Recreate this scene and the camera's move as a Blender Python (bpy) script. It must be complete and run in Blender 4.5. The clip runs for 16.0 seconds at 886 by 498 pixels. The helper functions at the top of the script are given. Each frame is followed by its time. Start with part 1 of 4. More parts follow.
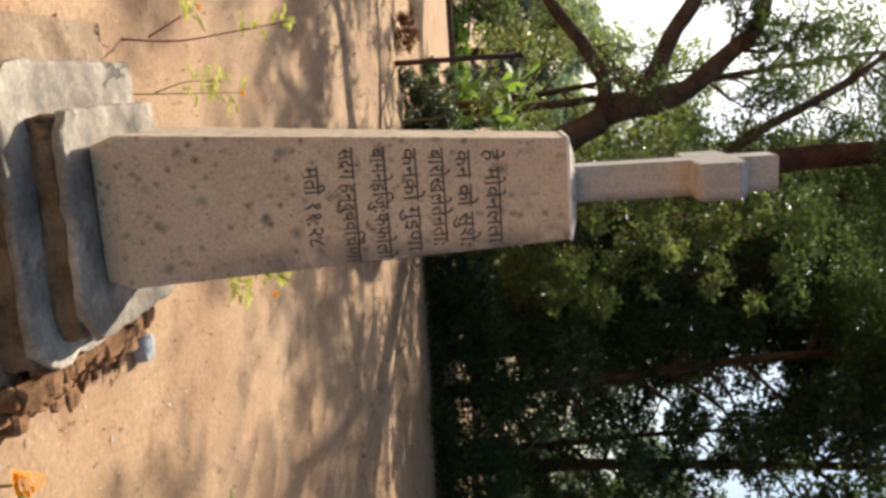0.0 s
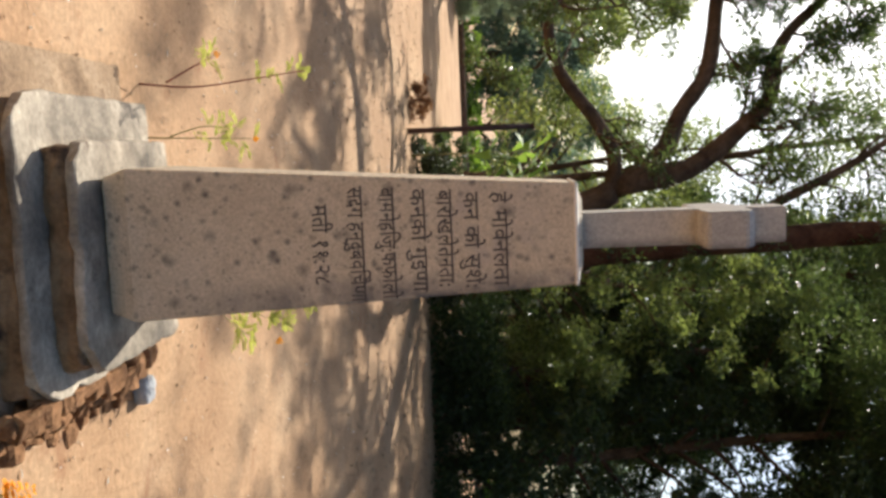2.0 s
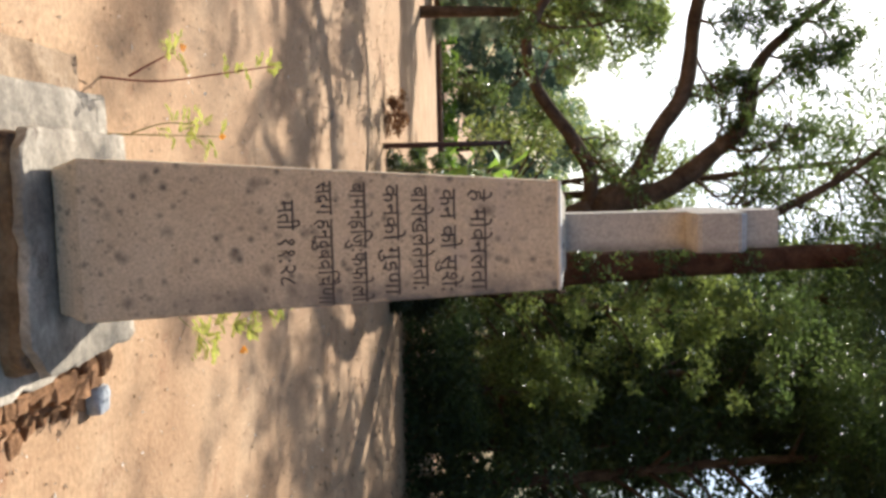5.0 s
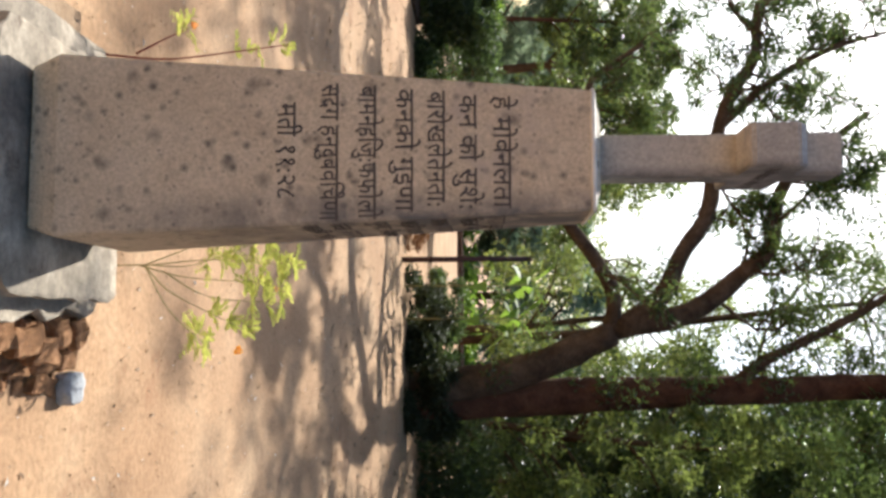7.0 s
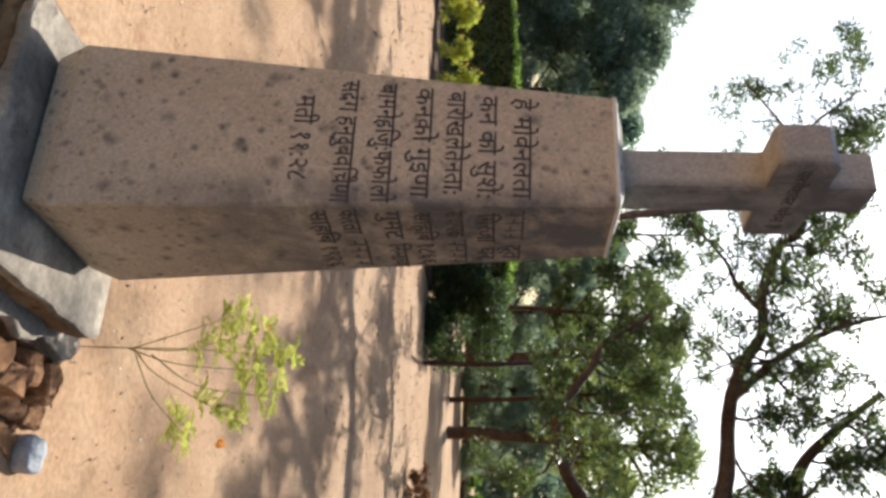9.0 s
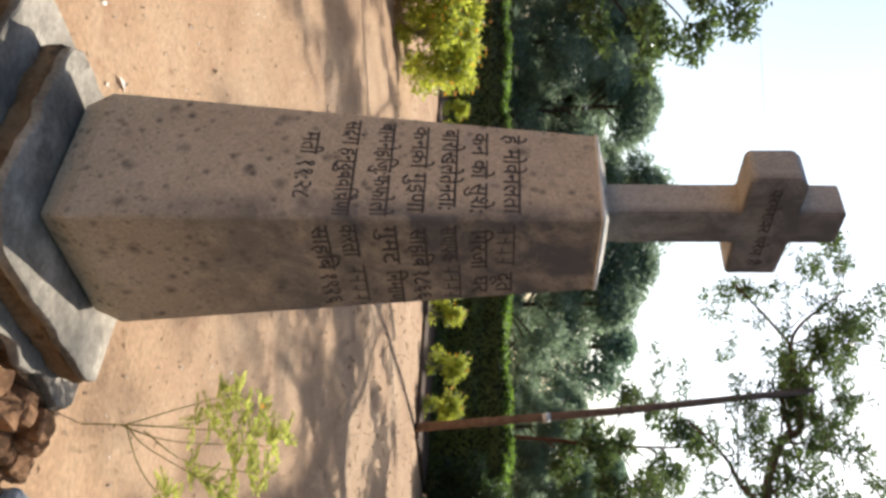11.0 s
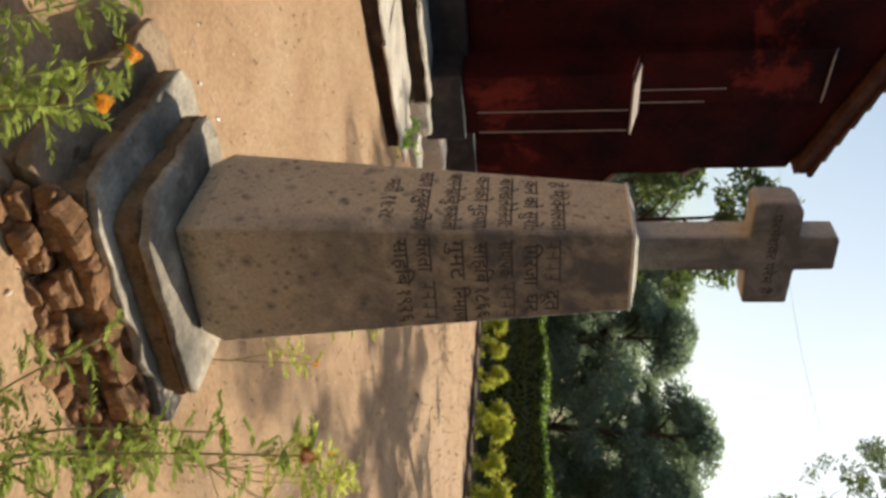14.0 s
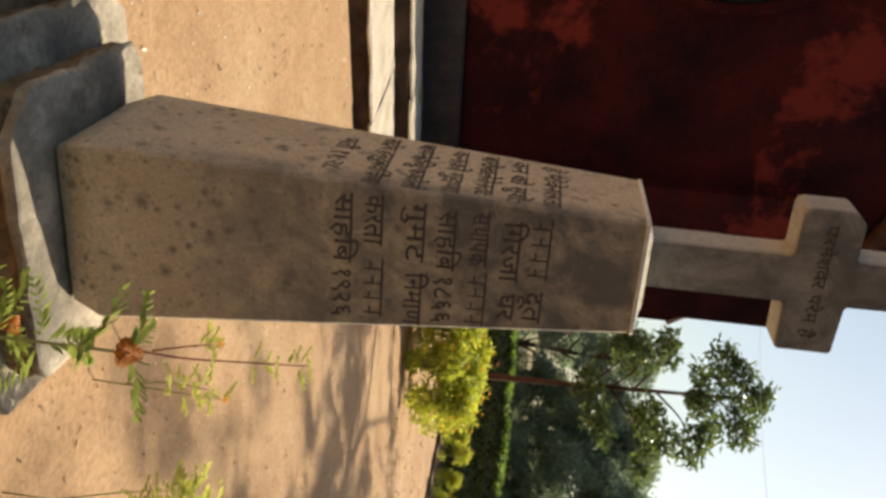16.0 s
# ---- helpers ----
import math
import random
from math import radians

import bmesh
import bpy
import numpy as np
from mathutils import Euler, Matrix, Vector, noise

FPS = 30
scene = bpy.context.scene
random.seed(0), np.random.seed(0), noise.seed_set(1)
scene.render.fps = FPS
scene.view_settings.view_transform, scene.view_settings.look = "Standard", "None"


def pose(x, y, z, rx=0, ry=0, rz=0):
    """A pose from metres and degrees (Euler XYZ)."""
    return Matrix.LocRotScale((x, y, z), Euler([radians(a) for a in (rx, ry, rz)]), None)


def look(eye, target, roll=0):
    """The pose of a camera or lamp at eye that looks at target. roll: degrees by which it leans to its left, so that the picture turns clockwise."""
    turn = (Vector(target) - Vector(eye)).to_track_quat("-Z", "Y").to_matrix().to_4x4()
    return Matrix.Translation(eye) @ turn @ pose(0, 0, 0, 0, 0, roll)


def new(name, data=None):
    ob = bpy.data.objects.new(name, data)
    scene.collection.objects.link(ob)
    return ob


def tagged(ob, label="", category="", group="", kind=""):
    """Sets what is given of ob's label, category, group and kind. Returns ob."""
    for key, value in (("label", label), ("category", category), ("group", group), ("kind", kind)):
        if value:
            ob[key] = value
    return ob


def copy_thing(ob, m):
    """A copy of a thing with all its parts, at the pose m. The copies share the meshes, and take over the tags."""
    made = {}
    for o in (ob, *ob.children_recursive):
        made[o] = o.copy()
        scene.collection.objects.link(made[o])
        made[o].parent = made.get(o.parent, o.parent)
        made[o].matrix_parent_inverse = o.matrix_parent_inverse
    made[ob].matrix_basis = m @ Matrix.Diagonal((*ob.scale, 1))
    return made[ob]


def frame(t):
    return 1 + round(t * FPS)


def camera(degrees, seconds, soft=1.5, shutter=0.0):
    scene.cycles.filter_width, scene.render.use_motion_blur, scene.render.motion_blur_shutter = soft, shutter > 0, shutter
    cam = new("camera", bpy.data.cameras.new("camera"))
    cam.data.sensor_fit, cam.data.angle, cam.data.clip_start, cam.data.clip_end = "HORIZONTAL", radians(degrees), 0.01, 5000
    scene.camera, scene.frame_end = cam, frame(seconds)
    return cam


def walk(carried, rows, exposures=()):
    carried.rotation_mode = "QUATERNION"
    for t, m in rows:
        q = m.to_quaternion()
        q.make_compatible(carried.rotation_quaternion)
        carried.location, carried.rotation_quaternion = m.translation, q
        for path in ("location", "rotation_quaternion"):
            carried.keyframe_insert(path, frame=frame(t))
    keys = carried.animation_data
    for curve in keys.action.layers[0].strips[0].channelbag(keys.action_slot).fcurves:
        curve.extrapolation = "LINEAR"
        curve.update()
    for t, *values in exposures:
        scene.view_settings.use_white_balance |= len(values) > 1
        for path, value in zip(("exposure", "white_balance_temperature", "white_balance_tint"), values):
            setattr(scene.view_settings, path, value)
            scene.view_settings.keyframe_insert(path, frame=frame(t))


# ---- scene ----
# ---------------------------------------------------------------- camera
# seconds, place in metres, heading to the left of +y, tilt, lean (the camera is held on its side)
PATH = [
    (0.0, -0.300, -2.443, 1.265, -11.04, -3.43, -3.25),
    (0.5, -0.256, -2.442, 1.268, -9.34, -3.87, -3.09),
    (1.0, -0.237, -2.454, 1.265, -6.83, -4.05, -1.47),
    (1.5, -0.230, -2.461, 1.261, -6.39, -4.56, -2.81),
    (2.0, -0.217, -2.455, 1.267, -6.34, -3.75, -1.94),
    (2.5, -0.216, -2.016, 1.256, -7.80, -4.32, -2.23),
    (3.0, -0.219, -1.986, 1.260, -8.28, -4.14, -2.23),
    (3.5, -0.214, -2.270, 1.262, -7.02, -3.43, -3.74),
    (4.0, -0.216, -2.365, 1.271, -6.39, -2.25, -2.06),
    (6.5, 0.205, -2.123, 1.230, -0.27, -3.38, -1.52),
    (7.0, 0.402, -2.054, 1.242, 5.23, -3.17, -0.44),
    (7.5, 0.618, -2.021, 1.247, 10.57, -4.35, -0.08),
    (8.0, 0.762, -1.901, 1.234, 16.78, -3.89, -0.37),
    (8.5, 0.884, -1.811, 1.237, 20.48, -4.05, 0.14),
    (9.0, 1.005, -1.764, 1.223, 24.85, -3.68, 1.18),
    (9.5, 1.109, -1.705, 1.234, 28.61, -5.30, 0.44),
    (10.0, 1.208, -1.560, 1.231, 33.34, -5.18, 0.51),
    (12.5, 1.767, -1.725, 1.241, 42.28, -2.79, -0.98),
    (13.0, 1.876, -1.748, 1.238, 43.84, -2.92, -1.73),
    (13.5, 2.033, -1.561, 1.217, 51.67, -3.95, -0.22),
    (14.0, 2.116, -1.475, 1.200, 54.89, -5.79, -0.18),
    (14.5, 1.733, -1.144, 1.182, 56.12, -4.44, 2.27),
    (15.0, 1.704, -1.010, 1.198, 56.99, -5.12, 1.96),
    (15.5, 1.761, -0.926, 1.195, 61.04, -2.96, 2.67),
    (16.0, 1.845, -0.806, 1.201, 65.44, -4.63, 6.23),
]
cam = camera(52.3, 16.0, soft=3.1)


def held(x, y, z, yaw, tilt, lean):
    return pose(x, y, z, 90 + tilt, 0, yaw) @ pose(0, 0, 0, 0, 0, 90 + lean)


walk(cam, [(t, held(*p)) for t, *p in PATH], [
    (0.0, 0.60, 6050, 9), (2.0, 0.60, 5950, 9), (2.5, 0.40, 5980, 9), (3.0, 0.38, 6000, 9), (3.5, 0.70, 5880, 9), (4.0, 0.76, 5800, 8), (6.5, 0.82, 5720, 8), (7.5, 0.80, 5650, 8), (8.5, 0.62, 5620, 8), (10.0, 0.58, 5620, 8),
    (12.5, 0.58, 5700, 6), (13.5, 0.50, 5930, 6), (14.0, 0.30, 6250, 5), (14.6, 0.02, 6550, 4), (15.5, 0.31, 6600, 5), (16.0, 0.44, 6720, 5)])

# ---------------------------------------------------------------- light
SUN_AZ, SUN_EL = 17.0, 41.0      # degrees to the left of +y, above the horizon
sun_dir = Vector((-math.sin(radians(SUN_AZ)) * math.cos(radians(SUN_EL)),
                  math.cos(radians(SUN_AZ)) * math.cos(radians(SUN_EL)), math.sin(radians(SUN_EL))))
world = bpy.data.worlds.new("sky")
scene.world = world
world.use_nodes = True
wn, wl = world.node_tree.nodes, world.node_tree.links
sky = wn.new("ShaderNodeTexSky")
sky.sky_type, sky.sun_disc = "NISHITA", False
sky.sun_elevation, sky.sun_rotation = radians(SUN_EL), radians(-SUN_AZ)
sky.dust_density, sky.air_density = 3.2, 1.25
wl.new(sky.outputs[0], wn["Background"].inputs[0])
wn["Background"].inputs[1].default_value = 0.106
sun = new("sun", bpy.data.lights.new("sun", "SUN"))
sun.data.energy, sun.data.angle, sun.data.color = 5.0, radians(0.55), (1.0, 0.905, 0.745)
sun.matrix_world = look(sun_dir * 30, (0, 0, 0))


# ---------------------------------------------------------------- materials
def nodes_of(name):
    m = bpy.data.materials.new(name)
    m.use_nodes = True
    return m, m.node_tree.nodes, m.node_tree.links, m.node_tree.nodes["Principled BSDF"]


def ramp(nd, ln, fac, stops):
    r = nd.new("ShaderNodeValToRGB")
    while len(r.color_ramp.elements) < len(stops):
        r.color_ramp.elements.new(0.5)
    for e, (p, c) in zip(r.color_ramp.elements, stops):
        e.position, e.color = p, (*c, 1) if len(c) == 3 else c
    ln.new(fac, r.inputs[0])
    return r.outputs[0]


def noise_tex(nd, ln, co, scale, detail=5.0, rough=0.6, warp=0.0):
    n = nd.new("ShaderNodeTexNoise")
    n.inputs["Scale"].default_value, n.inputs["Detail"].default_value = scale, detail
    n.inputs["Roughness"].default_value, n.inputs["Distortion"].default_value = rough, warp
    ln.new(co, n.inputs["Vector"])
    return n.outputs[0]


def mixed(nd, ln, fac, a, b, mode="MIX"):
    x = nd.new("ShaderNodeMix")
    x.data_type, x.blend_type = "RGBA", mode
    for sock, v in ((x.inputs[0], fac), (x.inputs[6], a), (x.inputs[7], b)):
        if isinstance(v, (int, float)):
            sock.default_value = v
        elif isinstance(v, tuple):
            sock.default_value = (*v, 1)
        else:
            ln.new(v, sock)
    return x.outputs[2]


def bumped(nd, ln, bsdf, height, strength, dist):
    b = nd.new("ShaderNodeBump")
    b.inputs["Strength"].default_value, b.inputs["Distance"].default_value = strength, dist
    ln.new(height, b.inputs["Height"])
    ln.new(b.outputs[0], bsdf.inputs["Normal"])


def coords(nd):
    return nd.new("ShaderNodeTexCoord").outputs["Object"]


def rough_mat(name, dark, mid, light, scale=6.0, fine=60.0, rough=0.9, bump=0.6, dist=0.004, spots=None, blotch=None):
    """A rough mineral surface: three tones at a large scale, a fine grain, and stains."""
    m, nd, ln, b = nodes_of(name)
    co = coords(nd)
    big = noise_tex(nd, ln, co, scale, 6, 0.65, 0.15)
    fin = noise_tex(nd, ln, co, fine, 4, 0.7)
    col = ramp(nd, ln, big, [(0.3, dark), (0.5, mid), (0.72, light)])
    g = ramp(nd, ln, fin, [(0.3, (0.72, 0.72, 0.72)), (0.65, (1.12, 1.12, 1.12))])
    col = mixed(nd, ln, 1.0, col, g, "MULTIPLY")
    if blotch:
        n2 = noise_tex(nd, ln, co, blotch[1], 5, 0.7, 0.2)
        col = mixed(nd, ln, ramp(nd, ln, n2, [(blotch[2], (0, 0, 0)), (blotch[2] + (blotch[3] if len(blotch) > 3 else 0.12), (1, 1, 1))]), col, blotch[0])
    if spots:
        for sc, edge, amount, keep in spots:
            v = nd.new("ShaderNodeTexVoronoi")
            v.inputs["Scale"].default_value = sc
            ln.new(co, v.inputs["Vector"])
            f = ramp(nd, ln, v.outputs["Distance"], [(edge * 0.15, (1, 1, 1)), (edge, (0, 0, 0))])
            k = noise_tex(nd, ln, co, sc * 0.7, 2, 0.5)
            k = ramp(nd, ln, k, [(keep, (0, 0, 0)), (keep + 0.1, (amount, amount, amount))])
            f = mixed(nd, ln, 1.0, f, k, "MULTIPLY")
            col = mixed(nd, ln, f, col, (0.06, 0.055, 0.06))
    ln.new(col, b.inputs["Base Color"])
    b.inputs["Roughness"].default_value = rough
    b.inputs["Specular IOR Level"].default_value = 0.25
    both = mixed(nd, ln, 0.5, big, fin)
    bumped(nd, ln, b, both, bump, dist)
    return m


def leaf_mat(name, dark, light, through_col, gloss=0.45, yellow=None):
    """Leaves: colour by the leaf, light passing through them."""
    m, nd, ln, b = nodes_of(name)
    geo = nd.new("ShaderNodeNewGeometry")
    stops = [(0.0, dark), (0.8, light)] + ([(0.97, yellow)] if yellow else [])
    col = ramp(nd, ln, geo.outputs["Random Per Island"], stops)
    ln.new(col, b.inputs["Base Color"])
    b.inputs["Roughness"].default_value = gloss
    tr = nd.new("ShaderNodeBsdfTranslucent")
    tcol = mixed(nd, ln, 1.0, ramp(nd, ln, geo.outputs["Random Per Island"], [(0, (0.6, 0.6, 0.6)), (1, (1.2, 1.2, 1.2))]), through_col, "MULTIPLY")
    ln.new(tcol, tr.inputs[0])
    mx = nd.new("ShaderNodeMixShader")
    mx.inputs[0].default_value = 0.45
    ln.new(b.outputs[0], mx.inputs[1])
    ln.new(tr.outputs[0], mx.inputs[2])
    ln.new(mx.outputs[0], nd["Material Output"].inputs[0])
    return m


def plain_mat(name, col, rough=0.7, vary=0.25, scale=30.0):
    m, nd, ln, b = nodes_of(name)
    n = noise_tex(nd, ln, coords(nd), scale, 4, 0.6)
    lo, hi = tuple(c * (1 - vary) for c in col), tuple(c * (1 + vary) for c in col)
    ln.new(ramp(nd, ln, n, [(0.3, lo), (0.7, hi)]), b.inputs["Base Color"])
    b.inputs["Roughness"].default_value = rough
    bumped(nd, ln, b, n, 0.4, 0.003)
    return m


M_EARTH = rough_mat("sandy_earth", (0.35, 0.202, 0.107), (0.445, 0.274, 0.152), (0.52, 0.35, 0.210), 1.3, 45, 0.95, 0.8, 0.012,
                    blotch=((0.32, 0.172, 0.092), 2.6, 0.57))
M_PILLAR = rough_mat("cast_concrete", (0.525, 0.425, 0.31), (0.60, 0.495, 0.365), (0.655, 0.55, 0.42), 7, 120, 0.85, 0.35, 0.003,
                     spots=[(15, 0.34, 0.62, 0.42), (28, 0.34, 0.72, 0.41), (55, 0.32, 0.62, 0.46)], blotch=((0.48, 0.40, 0.33), 4.0, 0.58))


def stain_and_shade(m, x0=0.09, x1=0.15):
    """Grey stains on the upper part of the pillar's second face, that side's shade painted in with them."""
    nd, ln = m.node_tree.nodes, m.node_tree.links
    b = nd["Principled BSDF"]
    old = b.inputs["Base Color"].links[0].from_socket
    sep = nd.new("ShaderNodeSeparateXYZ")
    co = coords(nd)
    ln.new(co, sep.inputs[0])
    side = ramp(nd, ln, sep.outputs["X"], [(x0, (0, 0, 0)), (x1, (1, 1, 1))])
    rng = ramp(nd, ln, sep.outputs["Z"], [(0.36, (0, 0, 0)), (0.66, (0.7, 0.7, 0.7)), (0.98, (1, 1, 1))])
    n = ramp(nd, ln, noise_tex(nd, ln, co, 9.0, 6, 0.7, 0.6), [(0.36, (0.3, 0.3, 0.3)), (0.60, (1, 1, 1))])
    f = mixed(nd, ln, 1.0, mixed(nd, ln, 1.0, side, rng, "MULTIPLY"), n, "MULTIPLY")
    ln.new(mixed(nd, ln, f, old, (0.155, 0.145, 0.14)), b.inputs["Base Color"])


stain_and_shade(M_PILLAR)
M_CROSS = rough_mat("cross_concrete", (0.35, 0.325, 0.30), (0.44, 0.405, 0.365), (0.52, 0.475, 0.415), 9, 130, 0.85, 0.35, 0.003,
                    blotch=((0.25, 0.26, 0.29), 6.0, 0.58))
# same side of the cross darkened, its shade put into the colour
stain_and_shade(M_CROSS, 0.035, 0.058)
M_SLAB = rough_mat("old_plaster", (0.125, 0.105, 0.085), (0.32, 0.267, 0.205), (0.68, 0.575, 0.445), 4, 70, 0.9, 0.7, 0.006,
                   blotch=((0.13, 0.095, 0.07), 7.0, 0.60))
M_RISER = rough_mat("stained_plaster", (0.13, 0.072, 0.036), (0.27, 0.165, 0.088), (0.38, 0.25, 0.145), 7, 60, 0.95, 1.0, 0.010,
                    blotch=((0.05, 0.032, 0.024), 6.0, 0.57))
M_FOOT = rough_mat("earth_stained_plaster", (0.18, 0.115, 0.07), (0.32, 0.215, 0.13), (0.48, 0.35, 0.23), 6, 60, 0.95, 0.9, 0.009,
                   blotch=((0.14, 0.075, 0.04), 6.0, 0.6))
M_BRICK = rough_mat("weathered_brick", (0.11, 0.05, 0.024), (0.29, 0.145, 0.065), (0.48, 0.285, 0.145), 14, 90, 0.95, 1.0, 0.008,
                    blotch=((0.10, 0.055, 0.035), 10.0, 0.6))
M_STONE = rough_mat("grey_stone", (0.30, 0.30, 0.31), (0.42, 0.42, 0.43), (0.55, 0.54, 0.52), 12, 80, 0.85, 0.7, 0.005)
M_LETTER = plain_mat("dark_letter_paint", (0.085, 0.07, 0.065), 0.85, 0.5, 60)
M_REDWALL = rough_mat("dark_red_limewash", (0.014, 0.006, 0.007), (0.040, 0.008, 0.008), (0.085, 0.012, 0.011), 1.3, 30, 0.85, 0.4, 0.006,
                      blotch=((0.165, 0.024, 0.017), 0.75, 0.57, 0.07))
M_REDWALL.node_tree.nodes["Principled BSDF"].inputs["Specular IOR Level"].default_value = 0.06
M_PLINTH = rough_mat("dark_plinth_paint", (0.02, 0.018, 0.02), (0.04, 0.033, 0.034), (0.08, 0.06, 0.055), 4, 50, 0.8, 0.5, 0.005)
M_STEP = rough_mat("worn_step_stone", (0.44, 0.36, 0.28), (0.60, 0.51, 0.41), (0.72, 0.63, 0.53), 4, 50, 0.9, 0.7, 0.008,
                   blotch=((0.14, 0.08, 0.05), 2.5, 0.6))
# riser tone, with the shade on the step fronts painted in
M_STEPSHADE = rough_mat("shaded_step_side", (0.022, 0.013, 0.010), (0.05, 0.028, 0.018), (0.11, 0.065, 0.04), 5, 50, 0.95, 0.8, 0.01)
# sill tone; on caps and edge strips it is painted sunlight
M_EDGE = plain_mat("pale_trim", (0.36, 0.27, 0.23), 0.85, 0.25, 20)
M_SOIL = rough_mat("dark_bed_soil", (0.07, 0.04, 0.025), (0.13, 0.08, 0.05), (0.2, 0.13, 0.085), 6, 50, 0.95, 1.0, 0.02)
M_WHITE = plain_mat("off_white", (0.75, 0.70, 0.62), 0.8, 0.15, 25)
M_ROOFTILE = rough_mat("roof_tile", (0.05, 0.022, 0.016), (0.09, 0.036, 0.024), (0.15, 0.065, 0.04), 5, 50, 0.9, 0.6, 0.006)
M_GLASSDARK = plain_mat("dark_panel", (0.012, 0.012, 0.016), 0.3, 0.3, 8)
M_BARK = rough_mat("bark", (0.06, 0.035, 0.022), (0.12, 0.075, 0.045), (0.2, 0.13, 0.085), 4, 28, 0.95, 1.0, 0.03)
M_BARKRED = rough_mat("reddish_bark", (0.06, 0.026, 0.016), (0.11, 0.05, 0.03), (0.17, 0.085, 0.05), 4, 28, 0.95, 1.0, 0.03)
M_POLE = plain_mat("grey_brown_wood", (0.17, 0.11, 0.075), 0.85, 0.3, 12)
M_RUST = plain_mat("rusted_iron", (0.07, 0.035, 0.03), 0.8, 0.4, 25)
M_LEAF = leaf_mat("tree_leaf", (0.020, 0.036, 0.014), (0.055, 0.085, 0.030), (0.17, 0.23, 0.055), 0.35, (0.14, 0.13, 0.04))
M_LEAFDARK = leaf_mat("dense_leaf", (0.024, 0.040, 0.020), (0.066, 0.094, 0.042), (0.13, 0.19, 0.05), 0.4, (0.13, 0.14, 0.04))
# garden leaves paled and greyed: haze painted into the colour
M_LEAFHAZE = leaf_mat("hazed_garden_leaf", (0.085, 0.125, 0.105), (0.185, 0.235, 0.170), (0.38, 0.47, 0.27), 0.5)
# brighter leaf copy, sunlight put into its colour
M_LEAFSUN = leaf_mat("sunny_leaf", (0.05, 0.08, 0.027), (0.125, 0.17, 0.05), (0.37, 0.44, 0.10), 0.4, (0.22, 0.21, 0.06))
M_DRY = leaf_mat("dry_twig_leaf", (0.12, 0.05, 0.025), (0.26, 0.13, 0.06), (0.25, 0.12, 0.05), 0.7)
# darker copy of the hedge leaf, shade put into its colour
M_HEDGESHADE = leaf_mat("shaded_hedge_leaf", (0.024, 0.030, 0.012), (0.048, 0.058, 0.022), (0.045, 0.055, 0.02), 0.6)
M_BUSH = leaf_mat("bed_leaf", (0.18, 0.25, 0.035), (0.40, 0.44, 0.065), (0.74, 0.75, 0.08), 0.5)
# distant leaves, bluish because haze is mixed into their colour
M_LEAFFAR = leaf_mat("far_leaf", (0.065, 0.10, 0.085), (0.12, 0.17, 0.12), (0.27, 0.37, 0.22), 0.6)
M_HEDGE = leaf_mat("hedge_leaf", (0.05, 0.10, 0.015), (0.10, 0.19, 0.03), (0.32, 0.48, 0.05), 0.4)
M_FERN = leaf_mat("marigold_leaf", (0.22, 0.29, 0.06), (0.40, 0.45, 0.12), (0.70, 0.70, 0.16), 0.5, (0.52, 0.48, 0.15))
# marigold_leaf made darker, with shade put into the colour
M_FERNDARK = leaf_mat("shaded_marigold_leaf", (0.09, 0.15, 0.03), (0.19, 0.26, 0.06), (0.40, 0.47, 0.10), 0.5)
M_PALM = leaf_mat("broad_leaf", (0.09, 0.18, 0.03), (0.16, 0.28, 0.05), (0.42, 0.62, 0.08), 0.6)
M_STEMRED = plain_mat("reddish_stem", (0.22, 0.06, 0.045), 0.6, 0.2, 30)
M_STEM = plain_mat("green_stem", (0.27, 0.25, 0.09), 0.6, 0.3, 30)
M_ORANGE = leaf_mat("orange_petal", (0.82, 0.30, 0.008), (0.88, 0.46, 0.015), (0.95, 0.50, 0.02), 0.6)
M_RUSTFLOWER = leaf_mat("rust_petal", (0.42, 0.13, 0.012), (0.62, 0.24, 0.018), (0.55, 0.2, 0.02), 0.6)
M_YELLOW = leaf_mat("yellow_petal", (0.75, 0.26, 0.01), (0.85, 0.42, 0.03), (0.8, 0.4, 0.03), 0.6)
M_LITTER = leaf_mat("dry_litter", (0.20, 0.12, 0.07), (0.62, 0.52, 0.40), (0.3, 0.2, 0.1), 0.8)
M_WIRE = plain_mat("wire", (0.5, 0.5, 0.52), 0.5, 0.1, 10)


# ---------------------------------------------------------------- mesh tools
def link_mesh(name, mesh, mat, parent=None, label=""):
    mesh.materials.append(mat)
    ob = new(name, mesh)
    ob.parent = parent
    return tagged(ob, label)


def part(name, bm, mat, parent=None, label="", smooth=False):
    mesh = bpy.data.meshes.new(name)
    bm.to_mesh(mesh)
    bm.free()
    if smooth:
        mesh.shade_smooth()
    return link_mesh(name, mesh, mat, parent, label)


def thing(name, at, label, category, group="", kind=""):
    ob = new(name)
    ob.location = at
    ob.empty_display_size = 0.1
    return tagged(ob, label, category, group, kind)


